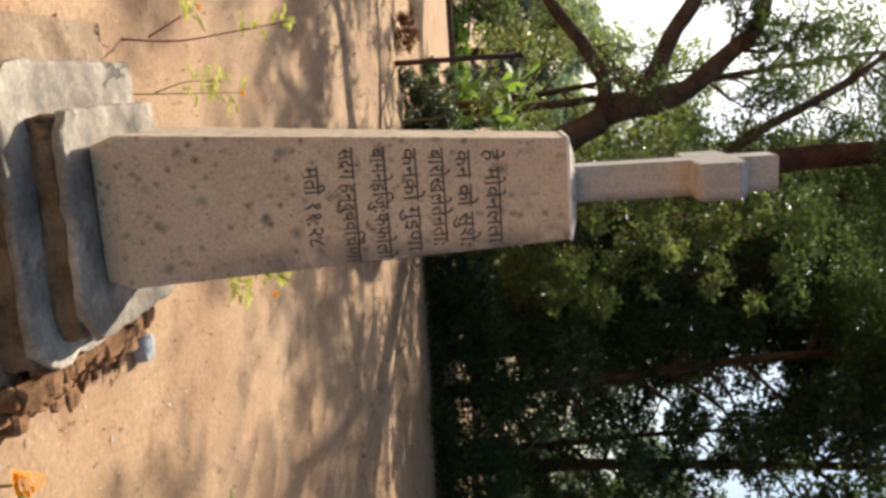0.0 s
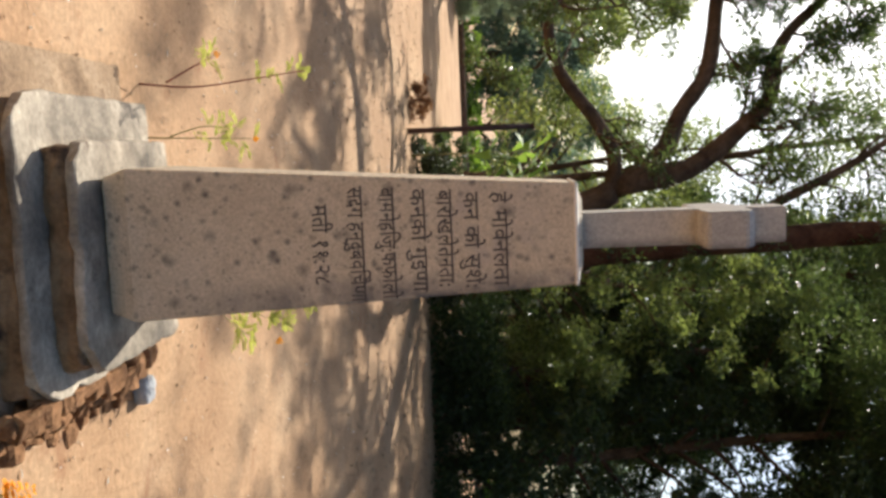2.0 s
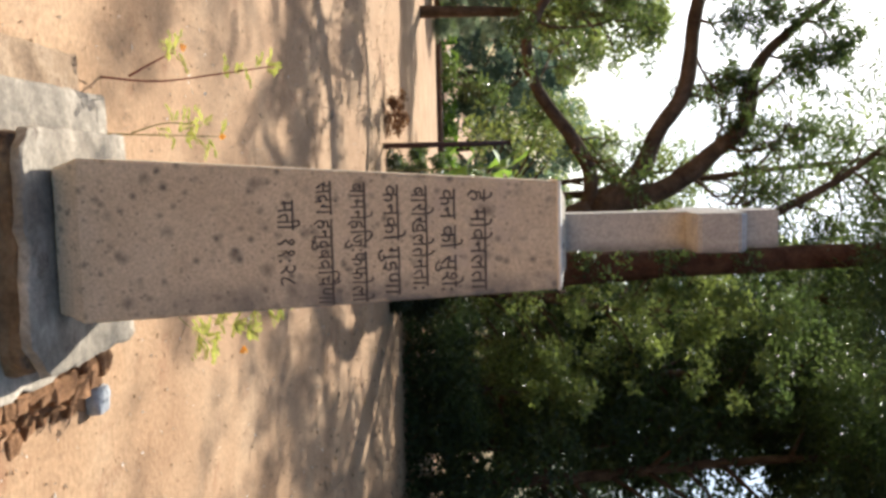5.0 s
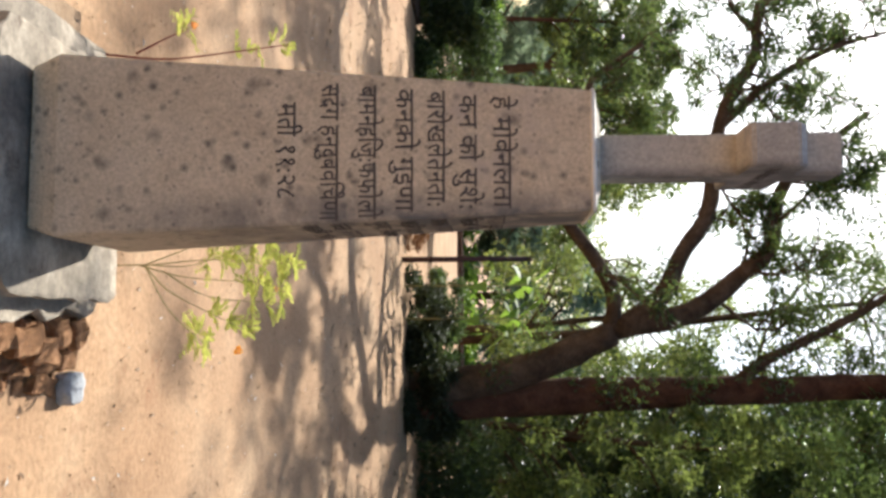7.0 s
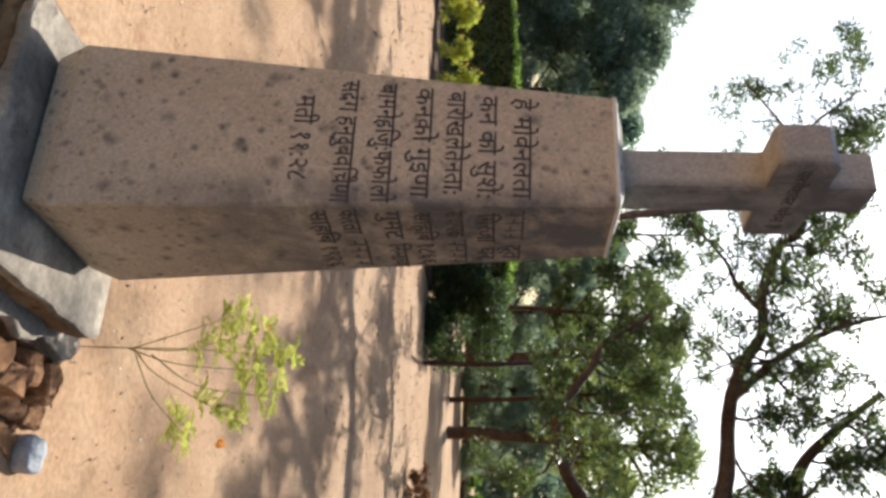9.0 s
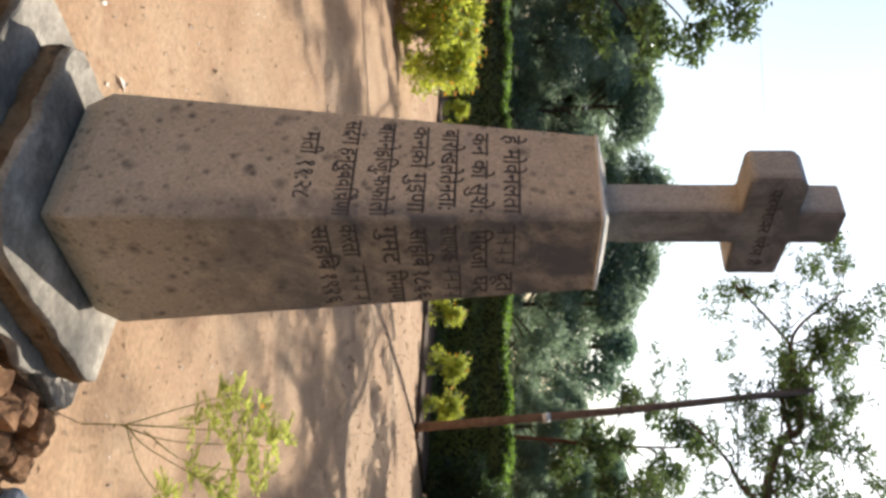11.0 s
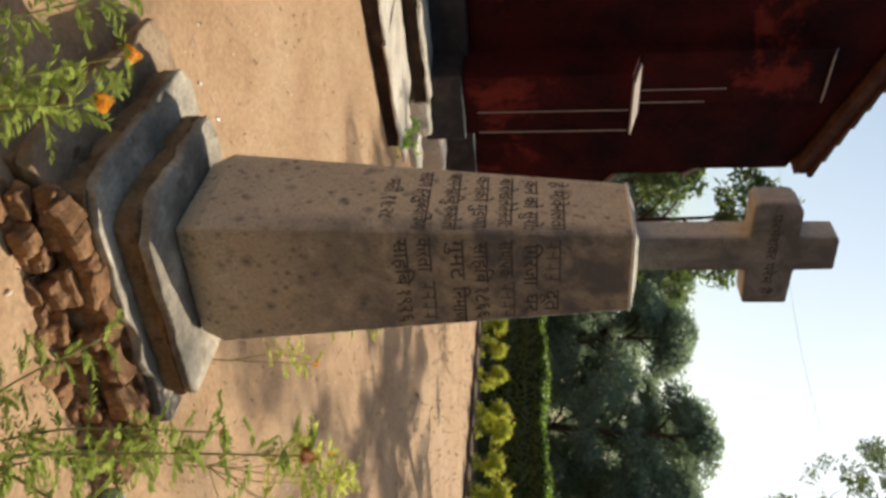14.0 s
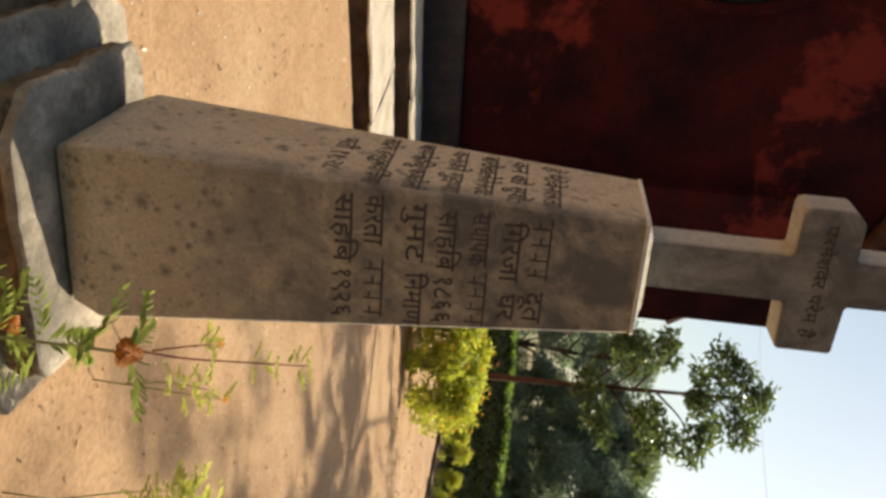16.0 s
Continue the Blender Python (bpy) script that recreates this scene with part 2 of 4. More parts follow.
def box_bm(lo, hi, bevel=0.0, seg=2, cuts=0, rough=0.0, seed=0):
    bm = bmesh.new()
    lo, hi = Vector(lo), Vector(hi)
    bmesh.ops.create_cube(bm, size=1, matrix=Matrix.Translation((lo + hi) / 2) @ Matrix.Diagonal((*(hi - lo), 1)))
    if bevel:
        bmesh.ops.bevel(bm, geom=bm.edges[:], offset=bevel, segments=seg, affect="EDGES", profile=0.6)
    if cuts:
        bmesh.ops.subdivide_edges(bm, edges=bm.edges[:], cuts=cuts, use_grid_fill=True)
    if rough:
        for v in bm.verts:
            p = v.co * 14 + Vector((seed * 7.1, seed * 3.3, 0))
            v.co += noise.noise_vector(p) * rough + noise.noise_vector(p * 3.1) * rough * 0.5
    return bm


def loft_bm(rings, cap=True):
    """Joins rings of equally many points into a skin."""
    bm = bmesh.new()
    vs = [[bm.verts.new(p) for p in r] for r in rings]
    n = len(rings[0])
    for a, b in zip(vs, vs[1:]):
        for i in range(n):
            bm.faces.new((a[i], a[(i + 1) % n], b[(i + 1) % n], b[i]))
    if cap:
        bm.faces.new(list(reversed(vs[0])))
        bm.faces.new(vs[-1])
    return bm


def square(hx, hy, z, cx=0.0, cy=0.0):
    return [(cx - hx, cy - hy, z), (cx + hx, cy - hy, z), (cx + hx, cy + hy, z), (cx - hx, cy + hy, z)]


def smooth_path(points, n=6):
    """Points of a Catmull-Rom curve through the given ones."""
    p = [Vector(q) for q in points]
    p = [p[0] * 2 - p[1]] + p + [p[-1] * 2 - p[-2]]
    out = []
    for a, b, c, d in zip(p, p[1:], p[2:], p[3:]):
        for k in range(n):
            t = k / n
            out.append(0.5 * (2 * b + (c - a) * t + (2 * a - 5 * b + 4 * c - d) * t * t + (3 * b - a - 3 * c + d) * t ** 3))
    return out + [p[-2]]


def tube(verts, faces, path, r0, r1, sides=7, wobble=0.0):
    """Adds a tapering tube along path to the lists."""
    base = len(verts)
    side = Vector((0.31, 0.17, 0.93))
    n = len(path)
    for i, p in enumerate(path):
        d = (path[min(i + 1, n - 1)] - path[max(i - 1, 0)]).normalized()
        u = d.cross(side)
        u = u.normalized() if u.length > 0.05 else d.cross(Vector((1, 0, 0))).normalized()
        w = d.cross(u)
        r = r0 + (r1 - r0) * i / (n - 1)
        for k in range(sides):
            a = 2 * math.pi * k / sides
            rr = r * (1 + wobble * noise.noise(p * 2.2 + Vector((k * 1.7, 0, i * 0.3))))
            verts.append(p + u * (math.cos(a) * rr) + w * (math.sin(a) * rr))
    for i in range(n - 1):
        for k in range(sides):
            a, b = base + i * sides + k, base + i * sides + (k + 1) % sides
            faces.append((a, b, b + sides, a + sides))
    faces.append(tuple(base + (n - 1) * sides + k for k in range(sides)))
    faces.append(tuple(base + sides - 1 - k for k in range(sides)))


def tube_mesh(name, tubes, mat, parent=None, label="", wobble=0.0, sides=7):
    verts, faces = [], []
    for path, r0, r1 in tubes:
        tube(verts, faces, path, r0, r1, sides, wobble)
    mesh = bpy.data.meshes.new(name)
    mesh.from_pydata([tuple(v) for v in verts], [], faces)
    mesh.shade_smooth()
    return link_mesh(name, mesh, mat, parent, label)


def leaf_mesh(name, places, length, width, rng, up=0.25, droop=0.3):
    """A mesh of many small folded leaves, one at each place (n x 3)."""
    n = len(places)
    d = rng.normal(size=(n, 3))
    d[:, 2] = d[:, 2] * 0.7 - droop
    d /= np.linalg.norm(d, axis=1)[:, None]
    nn = rng.normal(size=(n, 3)) + np.array([0, 0, up * 3])
    s = np.cross(d, nn)
    s /= np.linalg.norm(s, axis=1)[:, None] + 1e-9
    nrm = np.cross(s, d)
    L = (length * rng.uniform(0.6, 1.3, n))[:, None]
    W = (width * rng.uniform(0.7, 1.2, n))[:, None]
    v = np.stack([places, places + d * L * 0.45 + s * W * 0.5 + nrm * W * 0.18, places + d * L,
                  places + d * L * 0.45 - s * W * 0.5 + nrm * W * 0.18], 1).reshape(-1, 3)
    k = np.arange(n)[:, None] * 4
    f = np.concatenate([k + [0, 1, 2], k + [0, 2, 3]], 0)
    mesh = bpy.data.meshes.new(name)
    mesh.from_pydata(v.tolist(), [], f.tolist())
    return mesh


def in_clumps(rng, centres, radii, n, flat=0.8, shell=0.45):
    """n places spread over clumps, more of them near the clumps' skins."""
    centres, radii = np.array(centres, float), np.array(radii, float)
    w = radii ** 2 / (radii ** 2).sum()
    i = rng.choice(len(centres), n, p=w)
    d = rng.normal(size=(n, 3))
    d /= np.linalg.norm(d, axis=1)[:, None]
    r = rng.uniform(shell, 1.0, n) ** 0.6 * radii[i] * rng.uniform(0.75, 1.12, n)
    return centres[i] + d * r[:, None] * np.array([1, 1, flat])


def step01(a, b, x):
    t = max(0.0, min(1.0, (x - a) / (b - a)))
    return t * t * (3 - 2 * t)


def ground_z(x, y):
    r = math.hypot(x, y)
    z = 0.17 * step01(1.6, 8.0, r)
    z -= 0.09 * step01(-0.42, -0.75, y) * (1 - step01(0.9, 2.0, abs(x)))
    z += 0.012 * noise.noise(Vector((x * 1.4, y * 1.4, 0))) + 0.006 * noise.noise(Vector((x * 5, y * 5, 3)))
    return z


# ---------------------------------------------------------------- ground
def build_ground():
    xs = sorted({round(s * v, 3) for v in [*np.arange(0, 3.01, 0.1), *np.arange(3.4, 12.1, 0.6), 16, 22, 32, 50, 90, 200, 600, 2000] for s in (-1, 1)})
    ys = xs
    verts = [(x, y, ground_z(x, y)) for y in ys for x in xs]
    n = len(xs)
    faces = [(j * n + i, j * n + i + 1, (j + 1) * n + i + 1, (j + 1) * n + i) for j in range(n - 1) for i in range(n - 1)]
    mesh = bpy.data.meshes.new("ground")
    mesh.from_pydata(verts, [], faces)
    mesh.shade_smooth()
    tagged(link_mesh("ground", mesh, M_EARTH), "bare reddish sandy earth with dry litter", "ground", kind="structure")


build_ground()


# ---------------------------------------------------------------- the memorial
def build_base():
    base = thing("stepped_base", (0, 0, 0), "old stepped plaster and brick base, edges broken", "monument base")
    slabs = [((-0.275, -0.315, 0.145), (0.325, 0.31, 0.236)),
             ((-0.40, -0.42, 0.05), (0.378, 0.40, 0.146)),
             ((-0.53, -0.54, -0.11), (0.425, 0.45, 0.05))]
    def broken(bm, chips):
        for v in bm.verts:
            for x, y, r in chips:
                d = math.hypot(v.co.x - x, v.co.y - y) * (1 + 0.35 * noise.noise(v.co * 25))
                if d < r:
                    way = Vector((-x, -y, 0)).normalized()
                    v.co += way * (r - d) * 0.75
        return bm
    chips = [[(0.325, -0.315, 0.085), (-0.275, -0.315, 0.05), (0.325, 0.31, 0.03), (0.02, -0.315, 0.035), (-0.16, -0.315, 0.025)],
             [(0.405, -0.42, 0.11), (-0.40, -0.42, 0.07), (0.405, 0.05, 0.07), (0.405, 0.25, 0.09), (0.405, 0.40, 0.08), (0.405, -0.18, 0.05), (-0.1, -0.42, 0.04)],
             [(0.45, -0.47, 0.12), (0.45, -0.2, 0.09), (0.45, 0.1, 0.10), (0.45, 0.35, 0.10), (-0.53, -0.54, 0.10), (-0.25, -0.54, 0.05)]]
    for i, (lo, hi) in enumerate(slabs):
        thick = (0.028, 0.028, 0.04)[i]
        part("slab", broken(box_bm((lo[0], lo[1], hi[2] - thick), hi, 0.010, 2, 14, 0.0065, i), chips[i]), (M_SLAB, M_SLAB, M_FOOT)[i], base, "pale worn plaster slab")
        inset = 0.014 + 0.006 * i
        part("riser", broken(box_bm((lo[0] + inset, lo[1] + inset, lo[2] - 0.002), (hi[0] - inset, hi[1] - inset, hi[2] - thick), 0.006, 1, 14, 0.014, i + 5), [(x, y, r * 0.6) for x, y, r in chips[i]]),
             M_RISER, base, "brown stained riser")
    return base


base = build_base()

PB, PT, Z0, Z1 = (0.199, 0.200), (0.131, 0.127), 0.310, 1.460     # half widths below and above, heights
TOPX, TOPY = 0.014, -0.006


def build_pillar():
    p = thing("memorial_pillar", (0, 0, 0.236), "tapered grey concrete memorial pillar with a stone cross", "monument")

    def ring(hx, hy, z, cx=0.0, cy=0.0, c=0.006):
        return [(cx - hx + c, cy - hy, z), (cx + hx - c, cy - hy, z), (cx + hx, cy - hy + c, z), (cx + hx, cy + hy - c, z),
                (cx + hx - c, cy + hy, z), (cx - hx + c, cy + hy, z), (cx - hx, cy + hy - c, z), (cx - hx, cy - hy + c, z)]
    rings = [ring(PB[0] - 0.036, PB[1] - 0.036, 0.230), ring(PB[0] - 0.034, PB[1] - 0.034, 0.241), ring(PB[0] - 0.021, PB[1] - 0.021, 0.243), ring(PB[0], PB[1], Z0)]
    for k in range(1, 24):
        f = k / 24
        w = 0.0003 * math.sin(k * 2.3)
        rings.append(ring(PB[0] + (PT[0] - PB[0]) * f + w, PB[1] + (PT[1] - PB[1]) * f - w, Z0 + (Z1 - Z0) * f, TOPX * f, TOPY * f))
    rings += [ring(PT[0], PT[1], Z1 - 0.006, TOPX, TOPY), ring(PT[0] - 0.008, PT[1] - 0.008, Z1 + 0.002, TOPX, TOPY),
              ring(0.085, 0.085, Z1 + 0.018, TOPX, TOPY)]
    sh = part("shaft", loft_bm(rings), M_PILLAR, p, "speckled grey concrete shaft")
    sh.matrix_parent_inverse = Matrix.Translation((0, 0, -0.236))
    # bead added at the top edge, sunlight put into its pale colour
    rim = part("rim", loft_bm([ring(PT[0] - 0.004, PT[1] - 0.004, Z1 - 0.008, TOPX, TOPY), ring(PT[0] + 0.0035, PT[1] + 0.0035, Z1 - 0.004, TOPX, TOPY),
                               ring(PT[0] + 0.002, PT[1] + 0.002, Z1 + 0.003, TOPX, TOPY), ring(PT[0] - 0.010, PT[1] - 0.010, Z1 + 0.006, TOPX, TOPY)]), M_WHITE, p, "pale rim added for the sunlit top edge")
    rim.matrix_parent_inverse = Matrix.Translation((0, 0, -0.236))
    cx, cy = 0.047, 0.052
    bm = bmesh.new()

    def outline(pts, x0, x1):
        a = [bm.verts.new((x0, y, z)) for y, z in pts]
        b = [bm.verts.new((x1, y, z)) for y, z in pts]
        n = len(pts)
        for i in range(n):
            bm.faces.new((a[i], a[(i + 1) % n], b[(i + 1) % n], b[i]))
        bm.faces.new(list(reversed(a)))
        bm.faces.new(b)
    zb, zt, za, zc = Z1 + 0.008, 2.010, 1.778, 1.905
    ay0, ay1 = -0.168, 0.160
    oy = TOPY
    pts = [(oy - cy, zb), (oy + cy, zb), (oy + cy, za), (ay1 - 0.0, za + 0.004), (ay1, zc - 0.004), (oy + cy, zc), (oy + cy * 0.96, zt),
           (oy - cy * 0.96, zt), (oy - cy, zc), (ay0 + 0.024, zc), (ay0, zc - 0.022), (ay0, za + 0.010), (ay0 + 0.008, za), (oy - cy, za)]
    outline([(y, z) for y, z in pts], TOPX - cx, TOPX + cx)
    bmesh.ops.recalc_face_normals(bm, faces=bm.faces[:])
    bmesh.ops.bevel(bm, geom=[e for e in bm.edges], offset=0.004, segments=2, affect="EDGES")
    cr = part("cross", bm, M_CROSS, p, "plain grey concrete cross")
    cr.matrix_parent_inverse = Matrix.Translation((0, 0, -0.236))
    return p


pillar = build_pillar()


def line_of_text(body, length, height):
    """Flat raised letters, as wide as length, baseline at 0, starting at 0."""
    c = bpy.data.curves.new("inscription", "FONT")
    c.body, c.extrude, c.offset, c.resolution_u = body, 0.0012, 0.009, 2
    o = bpy.data.objects.new("inscription", c)
    scene.collection.objects.link(o)
    bpy.context.view_layer.update()
    mesh = bpy.data.meshes.new_from_object(o.evaluated_get(bpy.context.evaluated_depsgraph_get()))
    bpy.data.objects.remove(o)
    v = np.zeros(len(mesh.vertices) * 3)
    mesh.vertices.foreach_get("co", v)
    v = v.reshape(-1, 3)
    lo, hi = v.min(0), v.max(0)
    v[:, 0] = (v[:, 0] - lo[0]) * length / (hi[0] - lo[0])
    v[:, 1] = v[:, 1] * height / 0.72
    v[:, 2] = np.sign(v[:, 2]) * 0.0004
    for i in range(len(v)):
        q = noise.noise_vector(Vector((v[i, 0] * 40, v[i, 1] * 40, len(body))))
        v[i, 0] += q[0] * 0.0022
        v[i, 1] += q[1] * 0.0022
    mesh.vertices.foreach_set("co", v.ravel())
    return mesh


def bar_line(length, height):
    """A word that cannot be lettered: a head bar with short uprights."""
    bm = bmesh.new()

    def bar(x0, x1, y0, y1):
        bmesh.ops.create_cube(bm, size=1, matrix=Matrix.Translation(((x0 + x1) / 2, (y0 + y1) / 2, 0)) @ Matrix.Diagonal((x1 - x0, y1 - y0, 0.0008, 1)))
    bar(0, length, height * 0.87, height * 0.97)
    n = max(2, round(length / 0.034))
    for k in range(n):
        x = (k + 0.5) * length / n
        low = height * (0.30, 0.42, 0.24)[k % 3]
        bar(x - 0.010, x + 0.005, low, low + height * 0.10)
        bar(x + 0.005, x + 0.0085, height * 0.02, height * 0.87)
    mesh = bpy.data.meshes.new("inscription")
    bm.to_mesh(mesh)
    bm.free()
    return mesh


def face_frame(face, z):
    """Where a line of writing lies: x along the line, y up the face, z out of it."""
    f = (z - Z0) / (Z1 - Z0)
    hx, hy = PB[0] + (PT[0] - PB[0]) * f, PB[1] + (PT[1] - PB[1]) * f
    cx, cy = TOPX * f, TOPY * f
    if face == "A":
        slope = math.atan2(PB[1] - PT[1] + TOPY, Z1 - Z0)
        return Matrix.Translation((cx, cy - hy - 0.0007, z)) @ Euler((math.pi / 2 - slope, 0, 0)).to_matrix().to_4x4(), hx
    slope = math.atan2(PB[0] - PT[0] - TOPX, Z1 - Z0)
    m = Matrix.Translation((cx + hx + 0.0007, cy, z)) @ Euler((0, 0, math.pi / 2)).to_matrix().to_4x4()
    return m @ Euler((math.pi / 2 - slope, 0, 0)).to_matrix().to_4x4(), hy


def inscribe(face, z, spans, height):
    for body, x0, x1 in spans:
        m, half = face_frame(face, z)
        mesh = line_of_text(body, x1 - x0, height) if body else bar_line(x1 - x0, height)
        ob = link_mesh("inscription", mesh, M_LETTER, pillar, "dark hand-cut letters")
        ob.matrix_parent_inverse = Matrix.Translation((0, 0, -0.236))
        ob.matrix_basis = m @ Matrix.Translation((x0, 0, 0))


A_LINES = [(1.245, [("हे मोवेनलता", -0.115, 0.130)]), (1.172, [("कन को सुशे:", -0.117, 0.130)]),
           (1.104, [("बारोखलेतेनता:", -0.123, 0.126)]), (1.036, [("कनको गुइणा", -0.128, 0.140)]),
           (0.957, [("बामनेहिजु:फफोलो", -0.133, 0.156)]), (0.876, [("सदंग हन्दुबविचेणा", -0.138, 0.162)]),
           (0.784, [("मती ११:२८", -0.094, 0.113)])]
B_LINES = [(1.229, [("", -0.120, 0.020), ("दूत", 0.045, 0.120)]), (1.172, [("िगरजा", -0.108, 0.030), ("घर", 0.055, 0.120)]),
           (1.106, [("सथापक", -0.122, 0.000), ("", 0.015, 0.138)]), (1.039, [("साहिब", -0.120, 0.015), ("१८६६", 0.030, 0.138)]),
           (0.976, [("गुमट", -0.132, 0.000), ("िनमाण", 0.025, 0.150)]), (0.889, [("करता", -0.142, -0.030), ("", 0.000, 0.138)]),
           (0.826, [("साहिब", -0.140, 0.015), ("१९२६", 0.030, 0.142)])]
for z, spans in A_LINES:
    inscribe("A", z, spans, 0.042)
for z, spans in B_LINES:
    inscribe("B", z, spans, 0.042)
mesh = line_of_text("परमेशवर परेम है", 0.265, 0.028)
ob = link_mesh("inscription", mesh, M_LETTER, pillar, "dark painted words on the cross")
ob.matrix_parent_inverse = Matrix.Translation((0, 0, -0.236))
ob.matrix_basis = Matrix.Translation((TOPX + 0.047 + 0.0007, -0.138, 1.826)) @ Euler((0, 0, math.pi / 2)).to_matrix().to_4x4() @ Euler((math.pi / 2, 0, 0)).to_matrix().to_4x4()


# ---------------------------------------------------------------- the red building
FD = Vector((-0.24, 0.97, 0)).normalized()       # along the front, towards its far corner
FN = Vector((0.97, 0.24, 0)).normalized()        # out of the front
FO = Vector((-3.41, -0.15, 0.16))


HO = FO + FD * 0.31 - FN * 0.69 + Vector((0, 0, -0.161))      # set back from its steps and scaled to fit the camera's view
HQ, HZ = 1.123, 1.135


def front(q, out, z):
    """q along the front, out from the wall's datum, z over the plinth's foot."""
    return HO + FD * (q * HQ) + FN * out + Vector((0, 0, z * HZ))


def front_box(q0, q1, o0, o1, z0, z1, bevel=0.012, cuts=0, rough=0.0, seed=0):
    bm = box_bm((q0 * HQ, o0, z0 * HZ), (q1 * HQ, o1, z1 * HZ), bevel, 1, cuts, rough, seed)
    m = Matrix.Translation(HO) @ Matrix((FD, FN, Vector((0, 0, 1)))).transposed().to_4x4()
    bmesh.ops.transform(bm, matrix=m, verts=bm.verts)
    bmesh.ops.recalc_face_normals(bm, faces=bm.faces[:])
    return bm


def step_box(q0, q1, o0, o1, z0, z1, bevel=0.012, cuts=0, rough=0.0, seed=0):
    """A block of the steps: q along them, o out from the first step's edge."""
    bm = box_bm((q0, o0, z0), (q1, o1, z1), bevel, 1, cuts, rough, seed)
    m = Matrix.Translation(FO) @ Matrix((FD, FN, Vector((0, 0, 1)))).transposed().to_4x4()
    bmesh.ops.transform(bm, matrix=m, verts=bm.verts)
    bmesh.ops.recalc_face_normals(bm, faces=bm.faces[:])
    return bm


def front_prism(profile, q0, q1):
    """A prism with an (out, z) outline, from q0 to q1."""
    bm = bmesh.new()
    a = [bm.verts.new(front(q0, o, z)) for o, z in profile]
    b = [bm.verts.new(front(q1, o, z)) for o, z in profile]
    n = len(profile)
    for i in range(n):
        bm.faces.new((a[i], a[(i + 1) % n], b[(i + 1) % n], b[i]))
    bm.faces.new(a)
    bm.faces.new(b)
    bmesh.ops.recalc_face_normals(bm, faces=bm.faces[:])
    return bm


def side_prism(profile, o0, o1):
    """A prism with a (q, z) outline, from o0 to o1."""
    bm = bmesh.new()
    a = [bm.verts.new(front(q, o0, z)) for q, z in profile]
    b = [bm.verts.new(front(q, o1, z)) for q, z in profile]
    n = len(profile)
    for i in range(n):
        bm.faces.new((a[i], a[(i + 1) % n], b[(i + 1) % n], b[i]))
    bm.faces.new(a)
    bm.faces.new(b)
    bmesh.ops.recalc_face_normals(bm, faces=bm.faces[:])
    return bm


def build_house():
    h = thing("church_building", front(0, -3, 0), "dark red limewashed church building with stepped buttresses", "building")
    h.matrix_world = Matrix.Translation(front(0, -3, 0))
    inv = h.matrix_world.inverted()

    def add(name, bm, mat, label="", parent=None):
        ob = part(name, bm, mat, parent or h, label)
        if parent is None:
            ob.matrix_parent_inverse = inv
        return ob
    K, W = 3.03, 8.0                      # far corner, length of the front
    eave, rise = 3.20, math.tan(radians(21))
    mid = K - W / 2
    add("front_wall", side_prism([(K, 0.0), (K, eave), (mid, eave + rise * W / 2), (K - W, eave), (K - W, 0)], -0.80, -1.15), M_REDWALL, "dark red limewashed gable wall")
    add("side_wall", front_box(K - 0.35, K - 0.003, -11, -1.152, 0, eave), M_REDWALL)
    add("side_wall", front_box(K - W + 0.003, K - W + 0.35, -11, -1.152, 0, eave), M_REDWALL)
    add("back_wall", side_prism([(K, 0.0), (K, eave), (mid, eave + rise * W / 2), (K - W, eave), (K - W, 0)], -11.002, -11.3), M_REDWALL)
    add("plinth", front_box(K - W - 0.1, K + 0.08, -0.798, -0.72, 0, 0.557, 0.015, 3, 0.008), M_PLINTH, "dark painted plinth")
    add("plinth", front_box(K + 0.003, K + 0.10, -11, -0.85, 0, 0.42, 0.015), M_STEP, "grey stone plinth")
    # steps along the front
    for i, (o0, o1, z0, z1, q1) in enumerate([(-1.30, -0.09, -0.22, 0.02, 2.12), (-1.405, -0.89, 0.022, 0.16, 2.36)]):
        # risers carry painted shade, treads painted sunlight
        step = add("step", step_box(-5.0, q1 - 0.01, o0, o1 - 0.03, z0, z1 - 0.028, 0.01, 14, 0.014, i), M_STEPSHADE, "step riser, its shade put into the dark colour")
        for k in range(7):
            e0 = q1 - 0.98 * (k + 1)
            add("tread", step_box(e0 + 0.006, e0 + 0.975, o0, o1 - 0.03 * (k % 2), z1 - 0.026, z1, 0.010, 7, 0.014, i + k), M_STEP, "worn tread slab, sunlight put into its pale tone", step)
    for q0, q1, o0, o1, z1 in [(2.38, 2.78, -1.38, -0.98, 0.13), (2.16, 2.62, -0.95, -0.45, -0.03), (2.80, 3.35, -1.45, -1.1, 0.20), (2.66, 3.1, -1.05, -0.72, 0.02)]:
        add("kerb_stone", step_box(q0, q1, o0, o1, -0.20, z1, 0.02, 4, 0.016, 3), M_STEP)
    add("plinth", front_box(1.68, 2.32, -0.715, -0.38, 0.20, 0.52, 0.015, 3, 0.008), M_PLINTH, "dark painted plinth")
    # front buttress in two stages, with sloping caps
    B = [(-0.798, 0.50), (-0.42, 0.50), (-0.42, 1.79), (-0.70, 1.86), (-0.798, 1.86)]
    B2 = [(-0.798, 1.863), (-0.70, 1.863), (-0.70, 3.28), (-0.798, 3.33)]
    low = add("buttress", front_prism(B, 1.72, 2.28), M_REDWALL, "red lower buttress")
    high = add("buttress", front_prism(B2, 1.72, 2.21), M_REDWALL, "red upper buttress")
    add("cap", front_prism([(-0.41, 1.795), (-0.69, 1.865), (-0.69, 1.885), (-0.39, 1.806)], 1.80, 2.30), M_EDGE, "sloping cap, sunlight put into its pale colour", low)
